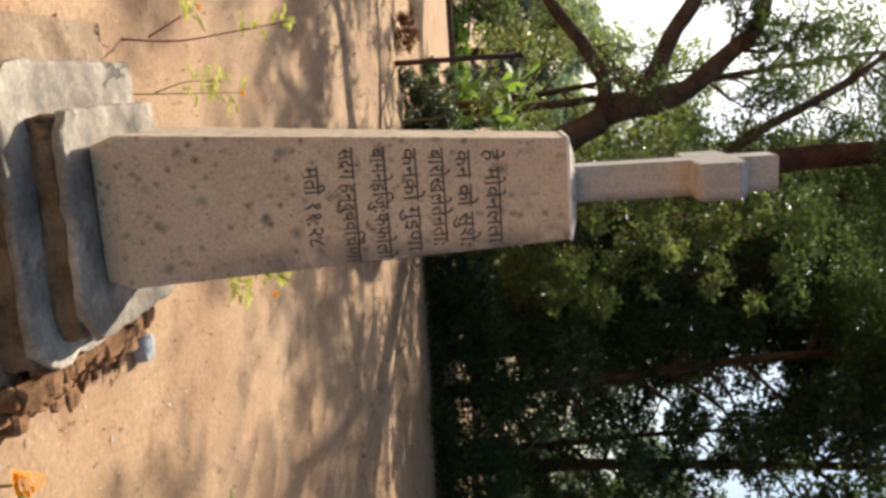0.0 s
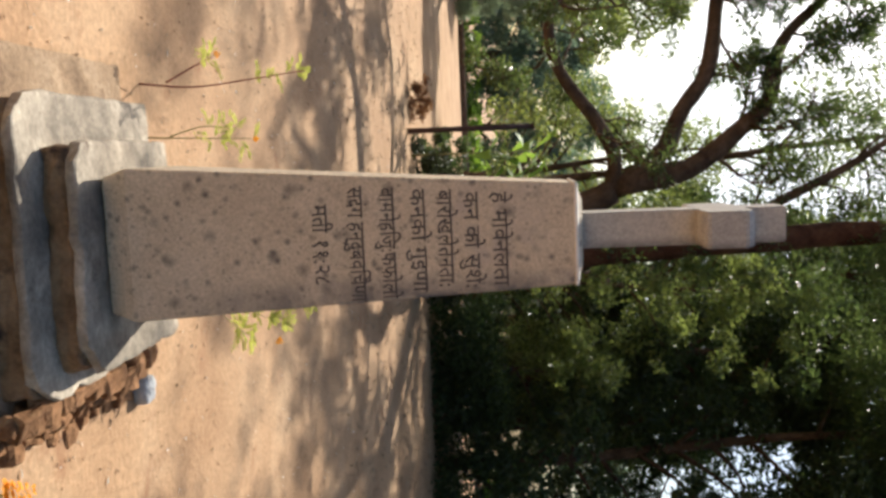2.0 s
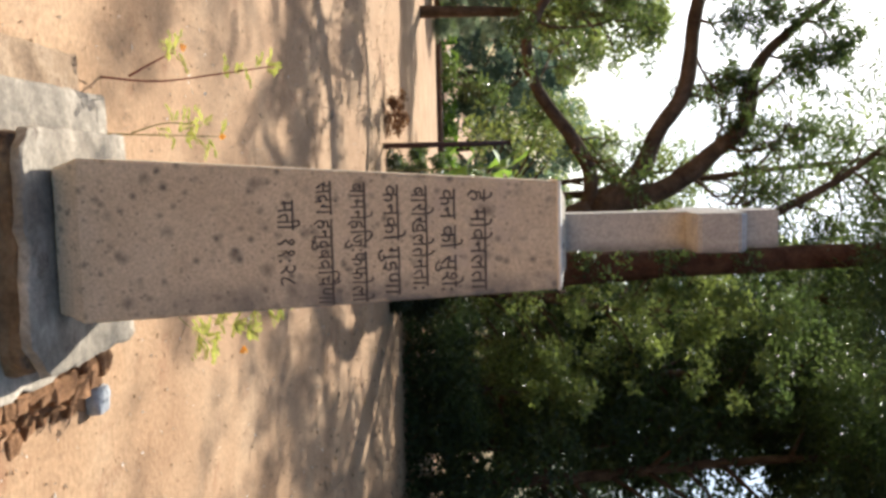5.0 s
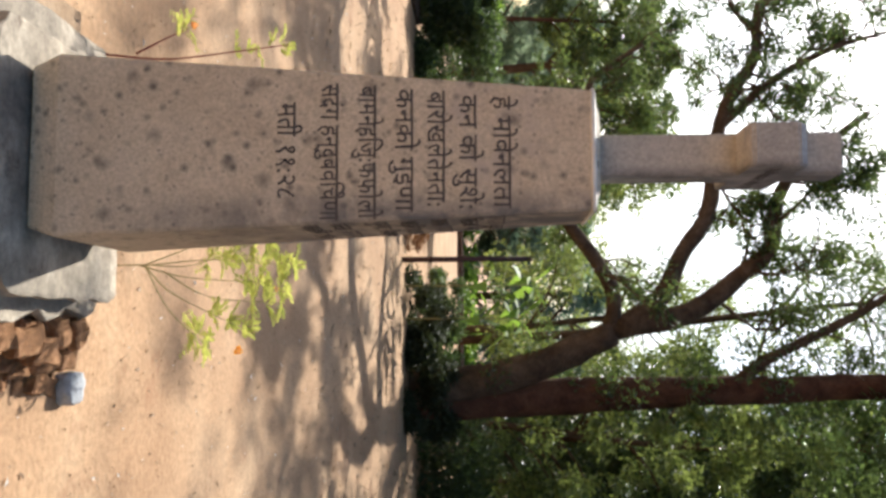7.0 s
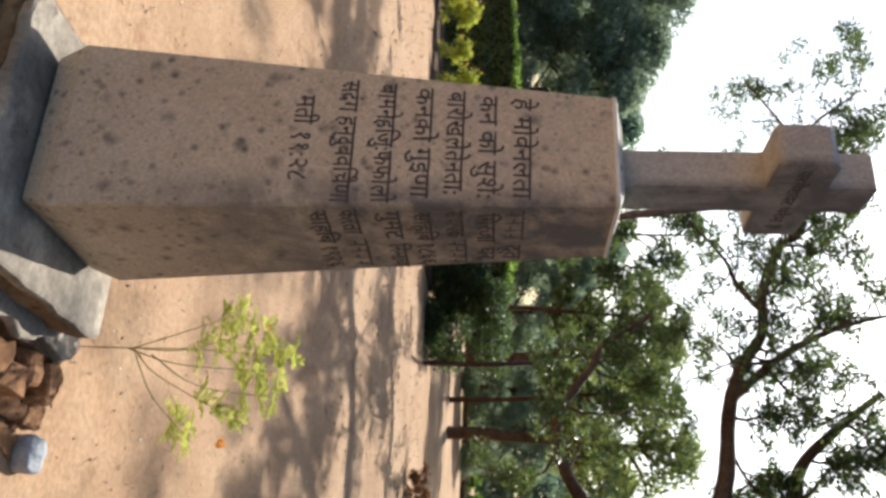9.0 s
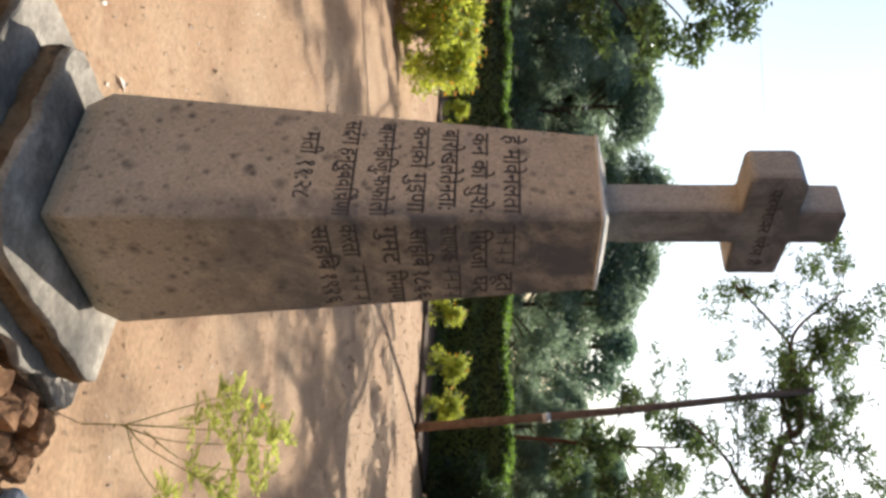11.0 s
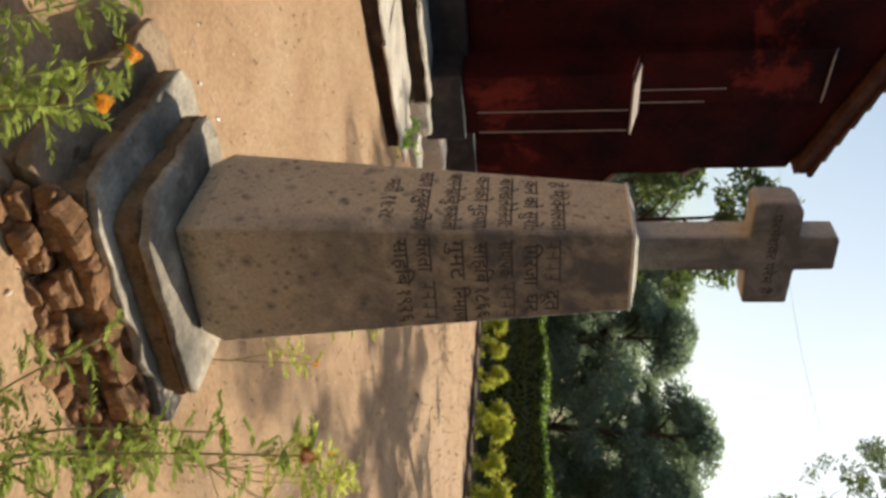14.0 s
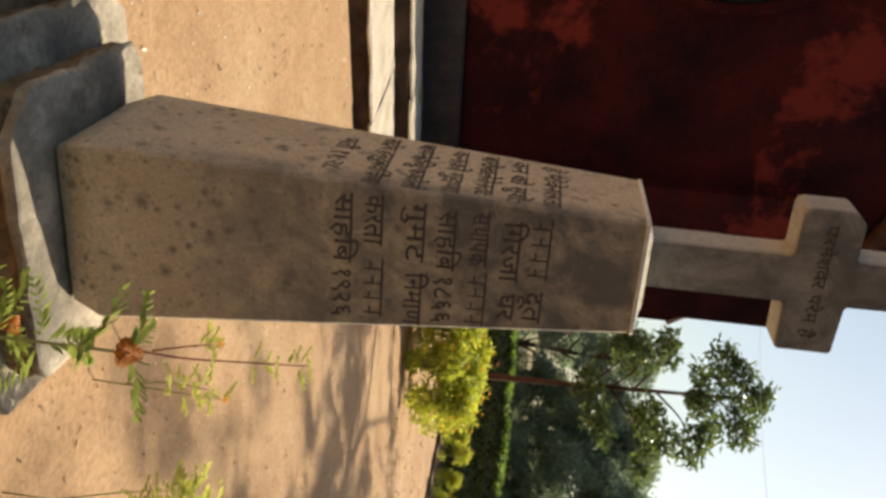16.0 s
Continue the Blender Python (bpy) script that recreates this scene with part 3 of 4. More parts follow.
    # thin pale strips added for sunlight grazing the buttress edges
    add("sunlit_edge", front_box(2.266, 2.275, -0.424, -0.412, 0.62, 1.78, 0.002), M_EDGE, "", low)
    add("sunlit_edge", front_box(2.06, 2.069, -0.424, -0.414, 0.62, 1.78, 0.002), M_EDGE, "", low)
    add("sunlit_edge", front_box(2.07, 2.079, -0.704, -0.694, 1.90, 2.55, 0.002), M_EDGE, "", high)
    add("sunlit_edge", front_box(2.198, 2.207, -0.704, -0.694, 1.90, 2.4, 0.002), M_EDGE, "", high)
    add("cap", front_prism([(-0.69, 3.285), (-0.80, 3.335), (-0.80, 3.342), (-0.68, 3.292)], 1.78, 2.23), M_EDGE, "", high)
    # side buttresses
    for o in (-0.86, -4.6, -7.6):
        flank = add("buttress", side_prism([(K, 0.4), (K + 0.34, 0.4), (K + 0.34, 1.55), (K + 0.10, 1.75), (K + 0.10, 2.35), (K, 2.5)], o, o - 0.6), M_REDWALL)
        add("cap", side_prism([(K + 0.36, 1.55), (K + 0.10, 1.77), (K + 0.10, 1.80), (K + 0.38, 1.57)], o + 0.02, o - 0.62), M_EDGE, "", flank)
        add("cap", side_prism([(K + 0.11, 2.35), (K, 2.5), (K, 2.53), (K + 0.13, 2.37)], o + 0.02, o - 0.62), M_EDGE, "", flank)
    # roof: two slopes with overhang, tiles in courses at the verge
    over = 0.0
    slopes = []
    for s in (1, -1):
        q_e = K + over if s > 0 else K - W - over
        z_e = eave - over * rise + 0.05
        z_r = eave + rise * W / 2 + 0.05
        slopes.append(add("roof", side_prism([(q_e, z_e), (mid, z_r), (mid, z_r + 0.10), (q_e, z_e + 0.10)], -0.71, -11.6), M_ROOFTILE, "brown clay tile roof"))
    courses = 22
    for k in range(courses):
        f0 = k / courses
        q, z = K + over + 0.02 - (W / 2 + over) * f0, eave - over * rise + 0.15 + (W / 2 + over) * f0 * rise
        dq = (W / 2 + over) / courses
        for o in (-0.68, -0.92, -1.16):
            add("roof_tile", side_prism([(q, z + 0.012), (q - dq * 1.08, z + dq * rise * 1.0), (q - dq * 1.08, z + dq * rise + 0.03), (q, z + 0.05)], o, o - 0.225), M_ROOFTILE, "", slopes[0])
    # round-headed window in the front
    wq, wz, wr = -0.20, 2.25, 0.52
    pane = []
    for k in range(24):
        a = 2 * math.pi * k / 24
        pane.append((wq + wr * math.cos(a), wz + wr * 1.25 * math.sin(a)))
    # flat panel on the wall, the recess's darkness put into its colour
    win = add("window", side_prism(pane, -0.794, -0.80), M_GLASSDARK, "flat dark round window panel, the recess's shade in its colour")
    bm = bmesh.new()
    rr = []
    for k in range(24):
        a = 2 * math.pi * k / 24
        rr.append([bm.verts.new(front(wq + r * math.cos(a), o, wz + r * 1.25 * math.sin(a))) for r, o in ((wr, -0.798), (wr, -0.755), (wr + 0.07, -0.755), (wr + 0.07, -0.798))])
    for a, b in zip(rr, rr[1:] + rr[:1]):
        for i in range(4):
            bm.faces.new((a[i], a[(i + 1) % 4], b[(i + 1) % 4], b[i]))
    bmesh.ops.recalc_face_normals(bm, faces=bm.faces[:])
    add("window_frame", bm, M_REDWALL, "red round moulding", win)
    add("window_sill", front_box(wq - 0.42, wq + 0.45, -0.793, -0.745, wz - 0.26, wz - 0.08, 0.008), M_EDGE, "pale plastered sill", win)
    return h


build_house()


# ---------------------------------------------------------------- trees
def big_tree():
    """The wide-limbed tree: thick upright stem, a leaning limb that forks."""
    rng = np.random.default_rng(3)
    t = thing("spreading_tree", (1.2, 9.5, 0.1), "large spreading tree with dark curving limbs", "tree")
    inv = Matrix.Translation((-1.2, -9.5, -0.1))
    Y = 9.5
    tubes = []

    def limb(pts, r0, r1):
        tubes.append((smooth_path(pts, 5), r0, r1))
        return tubes[-1][0]
    limb([(1.15, Y, -0.1), (1.0, Y, 1.2), (0.78, Y, 1.95), (0.42, Y, 2.75)], 0.24, 0.17)
    A = limb([(0.42, Y, 2.72), (-0.05, Y - 0.1, 2.75), (-0.52, Y - 0.2, 2.5), (-1.18, Y - 0.3, 2.05), (-1.85, Y - 0.3, 1.97), (-2.5, Y - 0.3, 2.4), (-2.9, Y, 2.6), (-3.3, Y, 3.2)], 0.11, 0.03)
    B = limb([(0.42, Y, 2.75), (-0.03, Y, 3.36), (-0.55, Y, 3.62), (-1.11, Y, 3.98), (-1.99, Y, 4.10), (-2.6, Y, 4.3), (-3.1, Y, 4.62), (-3.7, Y, 4.69), (-4.36, Y, 5.0), (-4.6, Y, 5.3), (-5.3, Y, 5.4), (-6.0, Y, 6.0)], 0.13, 0.03)
    C = limb([(0.35, Y, 2.8), (0.18, Y, 3.7), (-0.32, Y + 0.1, 4.41), (-0.68, Y + 0.1, 4.78), (-1.4, Y + 0.2, 4.96), (-1.98, Y + 0.2, 5.56), (-2.4, Y + 0.2, 6.1)], 0.16, 0.04)
    D = limb([(1.12, Y + 0.2, 4.3), (0.78, Y + 0.2, 4.69), (0.2, Y + 0.2, 5.86), (-0.3, Y + 0.2, 6.6)], 0.10, 0.03)
    E = limb([(-3.4, Y, 4.66), (-3.8, Y + 0.1, 4.4), (-4.2, Y + 0.1, 4.25), (-4.7, Y, 3.8)], 0.04, 0.015)
    F = limb([(-4.5, Y, 5.15), (-5.1, Y, 5.15), (-5.7, Y - 0.1, 5.4), (-6.3, Y - 0.1, 5.15), (-7.0, Y, 4.8)], 0.04, 0.015)
    G = limb([(-2.2, Y, 4.15), (-2.8, Y, 4.85), (-3.2, Y, 5.6), (-3.4, Y, 6.3)], 0.07, 0.02)
    H = limb([(-5.2, Y, 5.4), (-6.1, Y, 5.5), (-6.9, Y, 6.4)], 0.035, 0.015)
    tips = []

    def twig(p, d, length, r, depth):
        pts = [p]
        for k in range(4):
            d = (d + Vector(rng.normal(size=3)) * 0.28 + Vector((0, 0, 0.05))).normalized()
            pts.append(pts[-1] + d * length / 4)
        tubes.append((pts, r, r * 0.4))
        tips.append(pts[-1])
        tips.append(pts[2])
        if depth:
            for k in (2, 3, 4):
                twig(pts[k], (d + Vector(rng.normal(size=3)) * 0.7).normalized(), length * 0.62, r * 0.5, depth - 1)
    for path, r in ((A, 0.03), (B, 0.032), (C, 0.035), (D, 0.03), (E, 0.016), (F, 0.016), (G, 0.026), (H, 0.016)):
        n = len(path)
        for k in range(n // 4, n, 2):
            d = Vector((rng.normal() * 0.7 - 0.15, rng.normal() * 0.8, rng.normal() * 0.6 + 0.25)).normalized()
            twig(path[k], d, rng.uniform(0.6, 1.15), r * (1.1 - 0.6 * k / n), 2)
    for tb in tubes[:9]:
        o = tube_mesh("limb", [tb], M_BARK, t, "dark curving limb", 0.16, 9)
        o.matrix_parent_inverse = inv
    o = tagged(tube_mesh("twig_growth", tubes[9:], M_BARK, t, "", 0.0, 5), kind="stuff")
    o.matrix_parent_inverse = inv
    o = tube_mesh("trunk", [(smooth_path([(1.25, Y + 0.25, -0.1), (1.27, Y + 0.25, 1.0), (1.22, Y + 0.25, 2.6), (1.16, Y + 0.25, 4.4), (1.1, Y + 0.35, 7.5), (1.2, Y + 1.0, 11.0)], 5), 0.30, 0.10)], M_BARKRED, t, "thick reddish trunk", 0.15, 12)
    o.matrix_parent_inverse = inv
    c = np.array([tuple(q) for q in tips if not (-3.9 < q[0] < -0.3 and q[2] > 6.0)])
    high = np.array([(1.1 + rng.normal() * 1.1, Y + 0.4 + rng.normal() * 1.0, rng.uniform(5.6, 8.6)) for k in range(50)])
    # roof, near, top and shade clumps hang above the view, added for shade
    roof = np.array([(rng.uniform(-0.3, 5.0), rng.uniform(8.8, 12.0), rng.uniform(6.6, 9.0)) for k in range(90)])
    top = np.array([(rng.uniform(-0.5, 3.8), rng.uniform(10.2, 12.6), rng.uniform(9.2, 12.2)) for k in range(80)])
    shade = np.array([(rng.uniform(-4.5, 0.2), rng.uniform(9.2, 11.6), rng.uniform(7.2, 8.3)) for k in range(70)])
    low = np.array([(0.9 + rng.normal() * 0.55, Y - 0.15 + rng.normal() * 0.3, rng.uniform(1.3, 5.0)) for k in range(36)])
    c = c[rng.uniform(size=len(c)) < 0.62]
    near = np.array([(rng.uniform(-1.5, 4.0), rng.uniform(7.4, 8.8), rng.uniform(6.9, 8.6)) for k in range(34)])
    fine = in_clumps(rng, c, rng.uniform(0.07, 0.20, len(c)), 42000, 0.8, 0.2)
    full = in_clumps(rng, np.concatenate([high, low, roof, near, top, shade]), np.concatenate([rng.uniform(0.4, 0.7, 50), rng.uniform(0.16, 0.32, 36), rng.uniform(0.5, 0.8, 90), rng.uniform(0.15, 0.4, 34), rng.uniform(0.5, 0.8, 80), rng.uniform(0.10, 0.34, 70)]), 112000, 0.8, 0.2)
    places = np.concatenate([fine, full])
    # clumps in the brighter leaf colour, painted as sunlit
    lit_clumps = np.array([(rng.uniform(1.3, 3.0), rng.uniform(8.9, 9.6), rng.uniform(1.9, 5.2)) for k in range(40)])
    o = link_mesh("sunlit_leaves", leaf_mesh("sunlit_leaves", in_clumps(rng, lit_clumps, rng.uniform(0.10, 0.24, 40), 3400, 0.8, 0.1), 0.11, 0.036, rng), M_LEAFSUN, t, "leaves round the trunk, sunlight put into their colour")
    o.matrix_parent_inverse = inv
    o = link_mesh("crown", leaf_mesh("crown", places, 0.088, 0.031, rng), M_LEAF, t, "sparse narrow green leaves, with unseen clumps added to cast shade")
    o.matrix_parent_inverse = inv
    return t


big_tree()


def forest_tree(name, label, seed, height, spread, low, leaves, mat, leaf=0.13, trunk_r=0.12, bark=M_BARK, clumps=60):
    """A tree at the origin: trunk, limbs, and a crown of clumps from low to height."""
    rng = np.random.default_rng(seed)
    t = thing(name, (0, 0, 0), label, "tree")
    bend = rng.normal(size=2) * 0.03 * height
    trunk = smooth_path([(0, 0, -0.15), (bend[0] * 0.3, bend[1] * 0.3, height * 0.3), (bend[0], bend[1], height * 0.65), (bend[0] * 1.3, bend[1], height * 0.95)], 5)
    tube_mesh("trunk", [(trunk, trunk_r, trunk_r * 0.3)], bark, t, "", 0.15, 8)
    cen, rad, limbs = [], [], []
    for k in range(clumps):
        f = (k + rng.uniform()) / clumps
        z = low + (height - low) * f
        a = rng.uniform(0, 2 * math.pi)
        prof = math.sin(math.pi * min(1, 0.18 + 0.82 * f)) ** 0.6
        r = spread * prof * math.sqrt(rng.uniform(0.1, 1))
        c = Vector((bend[0] * f + r * math.cos(a), bend[1] * f + r * math.sin(a), z))
        cen.append(tuple(c))
        rad.append(rng.uniform(0.16, 0.30) * spread)
        if k % 3 == 0:
            s = trunk[max([1] + [j for j in range(len(trunk) - 1) if trunk[j].z < z - 0.35 * r])]
            limbs.append((smooth_path([s, s.lerp(c, 0.5) + Vector((0, 0, 0.1 * r)), c], 3), trunk_r * 0.35, trunk_r * 0.1))
    tube_mesh("limb", limbs, bark, t, "", 0.0, 5)
    places = in_clumps(rng, cen, rad, leaves, 0.75, 0.3)
    link_mesh("crown", leaf_mesh("crown", places, leaf, leaf * 0.42, rng), mat, t)
    return t


def plant_out(proto, spots, group, first=True):
    """Sets the first tree and copies of it: (x, y, scale, turn)."""
    for i, (x, y, s, a) in enumerate(spots):
        m = Matrix.Translation((x, y, ground_z(x, y))) @ Euler((0, 0, radians(a))).to_matrix().to_4x4()
        ob = proto if i == 0 else copy_thing(proto, m)
        ob.matrix_basis = m @ Matrix.Diagonal((s, s, s, 1))
        tagged(ob, group=group)


dark_a = forest_tree("forest_tree", "dense dark green forest tree at the wood's edge", 11, 9.0, 2.3, 0.9, 16500, M_LEAFDARK, 0.16, 0.14)
dark_b = forest_tree("forest_tree", "tall dark forest tree with drooping foliage", 12, 9.6, 2.0, 1.4, 13000, M_LEAFDARK, 0.17, 0.13, M_BARKRED)
tall = forest_tree("tall_tree", "tall dark tree, its crown high over the undergrowth", 17, 11.5, 2.5, 6.2, 15000, M_LEAFDARK, 0.16, 0.14)
plant_out(tall, [(6.6, 12.6, 0.95, 0), (8.8, 11.8, 1.0, 120), (5.0, 14.2, 1.05, 220)], "forest")
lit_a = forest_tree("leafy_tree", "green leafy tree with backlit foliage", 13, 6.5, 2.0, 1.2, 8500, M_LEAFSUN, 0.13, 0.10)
# trees below y 7, here and next line, are unseen, added to block sky light
plant_out(dark_a, [(3.6, 13.5, 0.9, 0), (5.0, 12.0, 0.95, 70), (7.6, 11.2, 0.40, 140), (9.8, 9.8, 0.95, 200), (8.6, 14.5, 0.42, 30), (3.6, 17.0, 1.0, 110), (12.5, 10.5, 1.1, 250), (8.0, 6.0, 1.0, 10), (6.6, 2.5, 1.05, 90), (6.2, -1.6, 1.0, 180), (5.2, 16.8, 0.9, 45), (4.7, 20.0, 1.0, 160), (10.2, 15.0, 0.8, 60)], "forest")
plant_out(dark_b, [(4.3, 14.6, 1.0, 0), (6.6, 13.2, 0.62, 80), (9.6, 12.6, 0.5, 160), (2.4, 15.6, 0.9, 210), (11.0, 12.0, 1.0, 20), (4.6, 18.0, 1.1, 300), (7.2, 4.2, 1.0, 50), (6.2, 0.4, 1.0, 100), (6.0, -3.8, 1.0, 200), (7.5, -6.5, 1.0, 250), (3.4, 20.0, 1.2, 130)], "forest")
plant_out(lit_a, [(1.8, 12.2, 0.8, 0), (3.2, 11.8, 0.42, 90), (0.4, 16.0, 0.9, 180)], "leafy trees")

behind = forest_tree("garden_tree", "rounded green tree behind the hedge, haze put into its colour", 21, 5.4, 2.2, 0.3, 26000, M_LEAFHAZE, 0.14, 0.11)
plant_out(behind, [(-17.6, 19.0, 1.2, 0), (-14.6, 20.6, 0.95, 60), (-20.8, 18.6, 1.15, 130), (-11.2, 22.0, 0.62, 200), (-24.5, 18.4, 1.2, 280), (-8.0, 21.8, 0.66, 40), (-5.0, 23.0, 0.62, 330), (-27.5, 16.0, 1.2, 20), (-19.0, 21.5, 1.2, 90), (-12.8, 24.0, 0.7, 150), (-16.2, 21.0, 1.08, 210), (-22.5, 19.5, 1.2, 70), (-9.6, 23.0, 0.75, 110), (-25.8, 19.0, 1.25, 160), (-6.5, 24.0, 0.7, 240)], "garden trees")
airy = forest_tree("slender_tree", "slender tree with a thin brown stem", 22, 5.0, 1.25, 2.2, 4800, M_LEAF, 0.14, 0.06, M_BARKRED, 34)
plant_out(airy, [(-13.15, 8.65, 1.2, 90), (-9.2, 18.6, 1.2, 120), (-6.8, 18.2, 1.1, 220), (-4.2, 17.2, 1.0, 300)], "slender trees")
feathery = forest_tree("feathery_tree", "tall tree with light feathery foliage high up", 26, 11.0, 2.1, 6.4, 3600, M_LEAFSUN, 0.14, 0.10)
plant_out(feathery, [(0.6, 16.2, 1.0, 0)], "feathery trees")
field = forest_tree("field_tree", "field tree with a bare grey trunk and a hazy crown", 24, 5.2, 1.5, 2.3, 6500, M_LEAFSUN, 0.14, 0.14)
plant_out(field, [(-3.5, 17.2, 1.0, 40), (-5.9, 19.5, 1.05, 190)], "field trees")
far = forest_tree("distant_tree", "distant tree across the field, haze put into its colour", 31, 6.5, 3.0, 0.4, 9000, M_LEAFFAR, 0.30, 0.2)
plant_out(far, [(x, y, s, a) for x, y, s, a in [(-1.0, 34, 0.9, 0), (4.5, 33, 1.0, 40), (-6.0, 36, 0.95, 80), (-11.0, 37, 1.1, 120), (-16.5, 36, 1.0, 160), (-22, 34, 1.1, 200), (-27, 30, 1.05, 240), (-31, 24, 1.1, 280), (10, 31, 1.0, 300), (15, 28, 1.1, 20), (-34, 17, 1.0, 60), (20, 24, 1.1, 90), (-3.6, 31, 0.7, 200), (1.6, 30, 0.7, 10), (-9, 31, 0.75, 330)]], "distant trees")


# ---------------------------------------------------------------- shrubs, hedge, posts
def shrub(name, label, cat, seed, box_lo, box_hi, leaves, mat, leaf, kind="", shell=0.25):
    rng = np.random.default_rng(seed)
    lo, hi = np.array(box_lo), np.array(box_hi)
    size = hi - lo
    n = max(16, int(size[0] * size[1] * size[2] * 36))
    n = min(n, 400)
    cen = lo + rng.uniform(size=(n, 3)) * size
    places = in_clumps(rng, cen, np.full(n, 0.28 * min(size)), leaves, 0.8, shell)
    mid = Vector(((lo[0] + hi[0]) / 2, (lo[1] + hi[1]) / 2, lo[2]))
    ob = link_mesh(name, leaf_mesh(name, places - np.array(mid), leaf, leaf * 0.45, rng), mat)
    ob.location = mid
    return tagged(ob, label, cat, kind=kind)


def build_hedge():
    rng = np.random.default_rng(5)
    n = 80000
    x = rng.uniform(-22, -4.2, n)
    u = rng.uniform(size=n)
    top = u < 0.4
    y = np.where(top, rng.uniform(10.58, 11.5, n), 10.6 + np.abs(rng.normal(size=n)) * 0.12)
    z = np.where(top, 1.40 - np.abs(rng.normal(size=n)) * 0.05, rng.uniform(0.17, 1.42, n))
    z = z + 0.05 * np.sin(x * 2.1) + 0.03 * np.sin(x * 7.3)
    p = np.stack([x, y, z], 1) - np.array([-10, 11, 0.17])
    hedge = thing("hedge", (-10, 11, 0.17), "long clipped green hedge, sunlit along its top", "hedge")
    # sunlit top and shaded front are painted as two leaf colours
    link_mesh("lit_top", leaf_mesh("lit_top", p[top], 0.07, 0.035, rng, 0.4, 0), M_HEDGE, hedge, "hedge top leaves, sunlight put into the bright colour")
    link_mesh("foliage", leaf_mesh("foliage", p[~top], 0.07, 0.035, rng, 0.4, 0), M_HEDGESHADE, hedge, "hedge front leaves, shade put into the dark colour")
    # hidden box added to stop light passing through the hedge
    part("core", box_bm((-11.9, -0.35, 0.0), (5.7, 0.5, 1.15), 0.08, 2, 4, 0.05), M_LEAFDARK, hedge, "unseen solid block that keeps light out of the front leaves")


build_hedge()
for i, (lo, hi, nl, mt, lf) in enumerate([
        ((-4.4, 10.2, 0.15), (-3.05, 11.1, 1.3), 13000, M_LEAFDARK, 0.08),
        ((-0.5, 10.6, 0.15), (1.0, 11.6, 0.75), 7000, M_LEAFDARK, 0.08),
        ((1.6, 10.4, 0.15), (4.4, 12.0, 1.2), 15000, M_LEAFDARK, 0.09),
        ((4.4, 9.6, 0.15), (7.4, 11.6, 1.3), 15000, M_LEAFDARK, 0.09),
        ((7.2, 8.2, 0.15), (10.6, 10.4, 1.4), 15000, M_LEAFDARK, 0.09),
        ((-0.4, 9.9, 0.15), (0.7, 10.5, 0.55), 4000, M_LEAFDARK, 0.07),
        ((-0.35, 8.8, 0.12), (1.7, 9.7, 0.75), 12000, M_HEDGESHADE, 0.07)]):
    shrub("undergrowth", "dark low undergrowth in the trees' shade", "shrub", 40 + i, lo, hi, nl, mt, lf)


tuft = FO + FD * 2.24 - FN * 0.36
shrub("weed_tuft", "small green weed growing by the step's end", "plant", 63, (tuft.x - 0.10, tuft.y - 0.10, 0.05), (tuft.x + 0.10, tuft.y + 0.10, 0.25), 260, M_PALM, 0.06)
shrub("dry_shrub", "small reddish-brown dry shrub beside a fence post", "shrub", 61, (-1.05, 8.75, 0.12), (-0.65, 9.05, 0.42), 900, M_DRY, 0.06)
bank = part("field_bank", box_bm((-9, 25.0, -0.1), (12, 25.5, 0.32), 0.06, 2, 14, 0.06), M_SOIL)
tagged(bank, "low dark earth bank across the field", "bank", kind="structure")
shrub("tall_grass", "strip of sunlit green grass behind the bank", "grass", 62, (-10, 26.0, 0.1), (12, 27.5, 0.7), 12000, M_HEDGE, 0.22, kind="stuff")


def flower_bush(seed):
    """A marigold bush of the bed, with small flowers, at the origin."""
    rng = np.random.default_rng(seed)
    b = thing("marigold_bush", (0, 0, 0), "yellow-green marigold bush in the hedge bed", "flowering plant", "marigold bed")
    cen = rng.normal(size=(14, 3)) * np.array([0.13, 0.12, 0.20]) + np.array([0, 0, 0.60])
    places = in_clumps(rng, cen, rng.uniform(0.10, 0.18, 14), 1250, 1.0, 0.15)
    link_mesh("foliage", leaf_mesh("foliage", places, 0.085, 0.03, rng, 0.3, -0.1), M_BUSH, b)
    fl = in_clumps(rng, cen + np.array([0, -0.06, 0.05]), np.full(14, 0.14), 30, 1.0, 0.8)
    link_mesh("blossom", leaf_mesh("blossom", fl, 0.045, 0.045, rng, 0.5, -0.2), M_YELLOW, b)
    tubes = [([Vector((0, 0, -0.03)), Vector((0, 0, 0.15)), Vector(tuple(c * 0.8))], 0.010, 0.004) for c in cen[:6]]
    tube_mesh("stem", tubes, M_STEM, b, "", 0, 5)
    return b


bed = part("flower_bed", box_bm((-22, 8.85, 0.05), (-4.0, 10.5, 0.215), 0.04, 2, 12, 0.03), M_SOIL)
tagged(bed, "dark dug soil bed along the hedge", "flower bed", kind="structure")
bush = flower_bush(7)
rb = np.random.default_rng(9)
spots = [(-4.7 - 0.66 * k + rb.uniform(-0.12, 0.12), 9.2 + rb.uniform(-0.12, 0.12), rb.uniform(0.66, 0.88), rb.uniform(0, 360)) for k in range(26)]
spots += [(-6.6, 4.0, 1.05, 30), (-6.9, 4.5, 1.15, 80), (-6.3, 4.7, 1.0, 150), (-7.3, 3.9, 1.15, 200), (-7.4, 4.9, 1.1, 300), (-6.1, 4.1, 0.9, 10), (-6.7, 4.9, 1.1, 50), (-7.0, 5.3, 1.0, 250), (-6.4, 4.35, 1.1, 190)]
plant_out(bush, spots, "marigold bed")


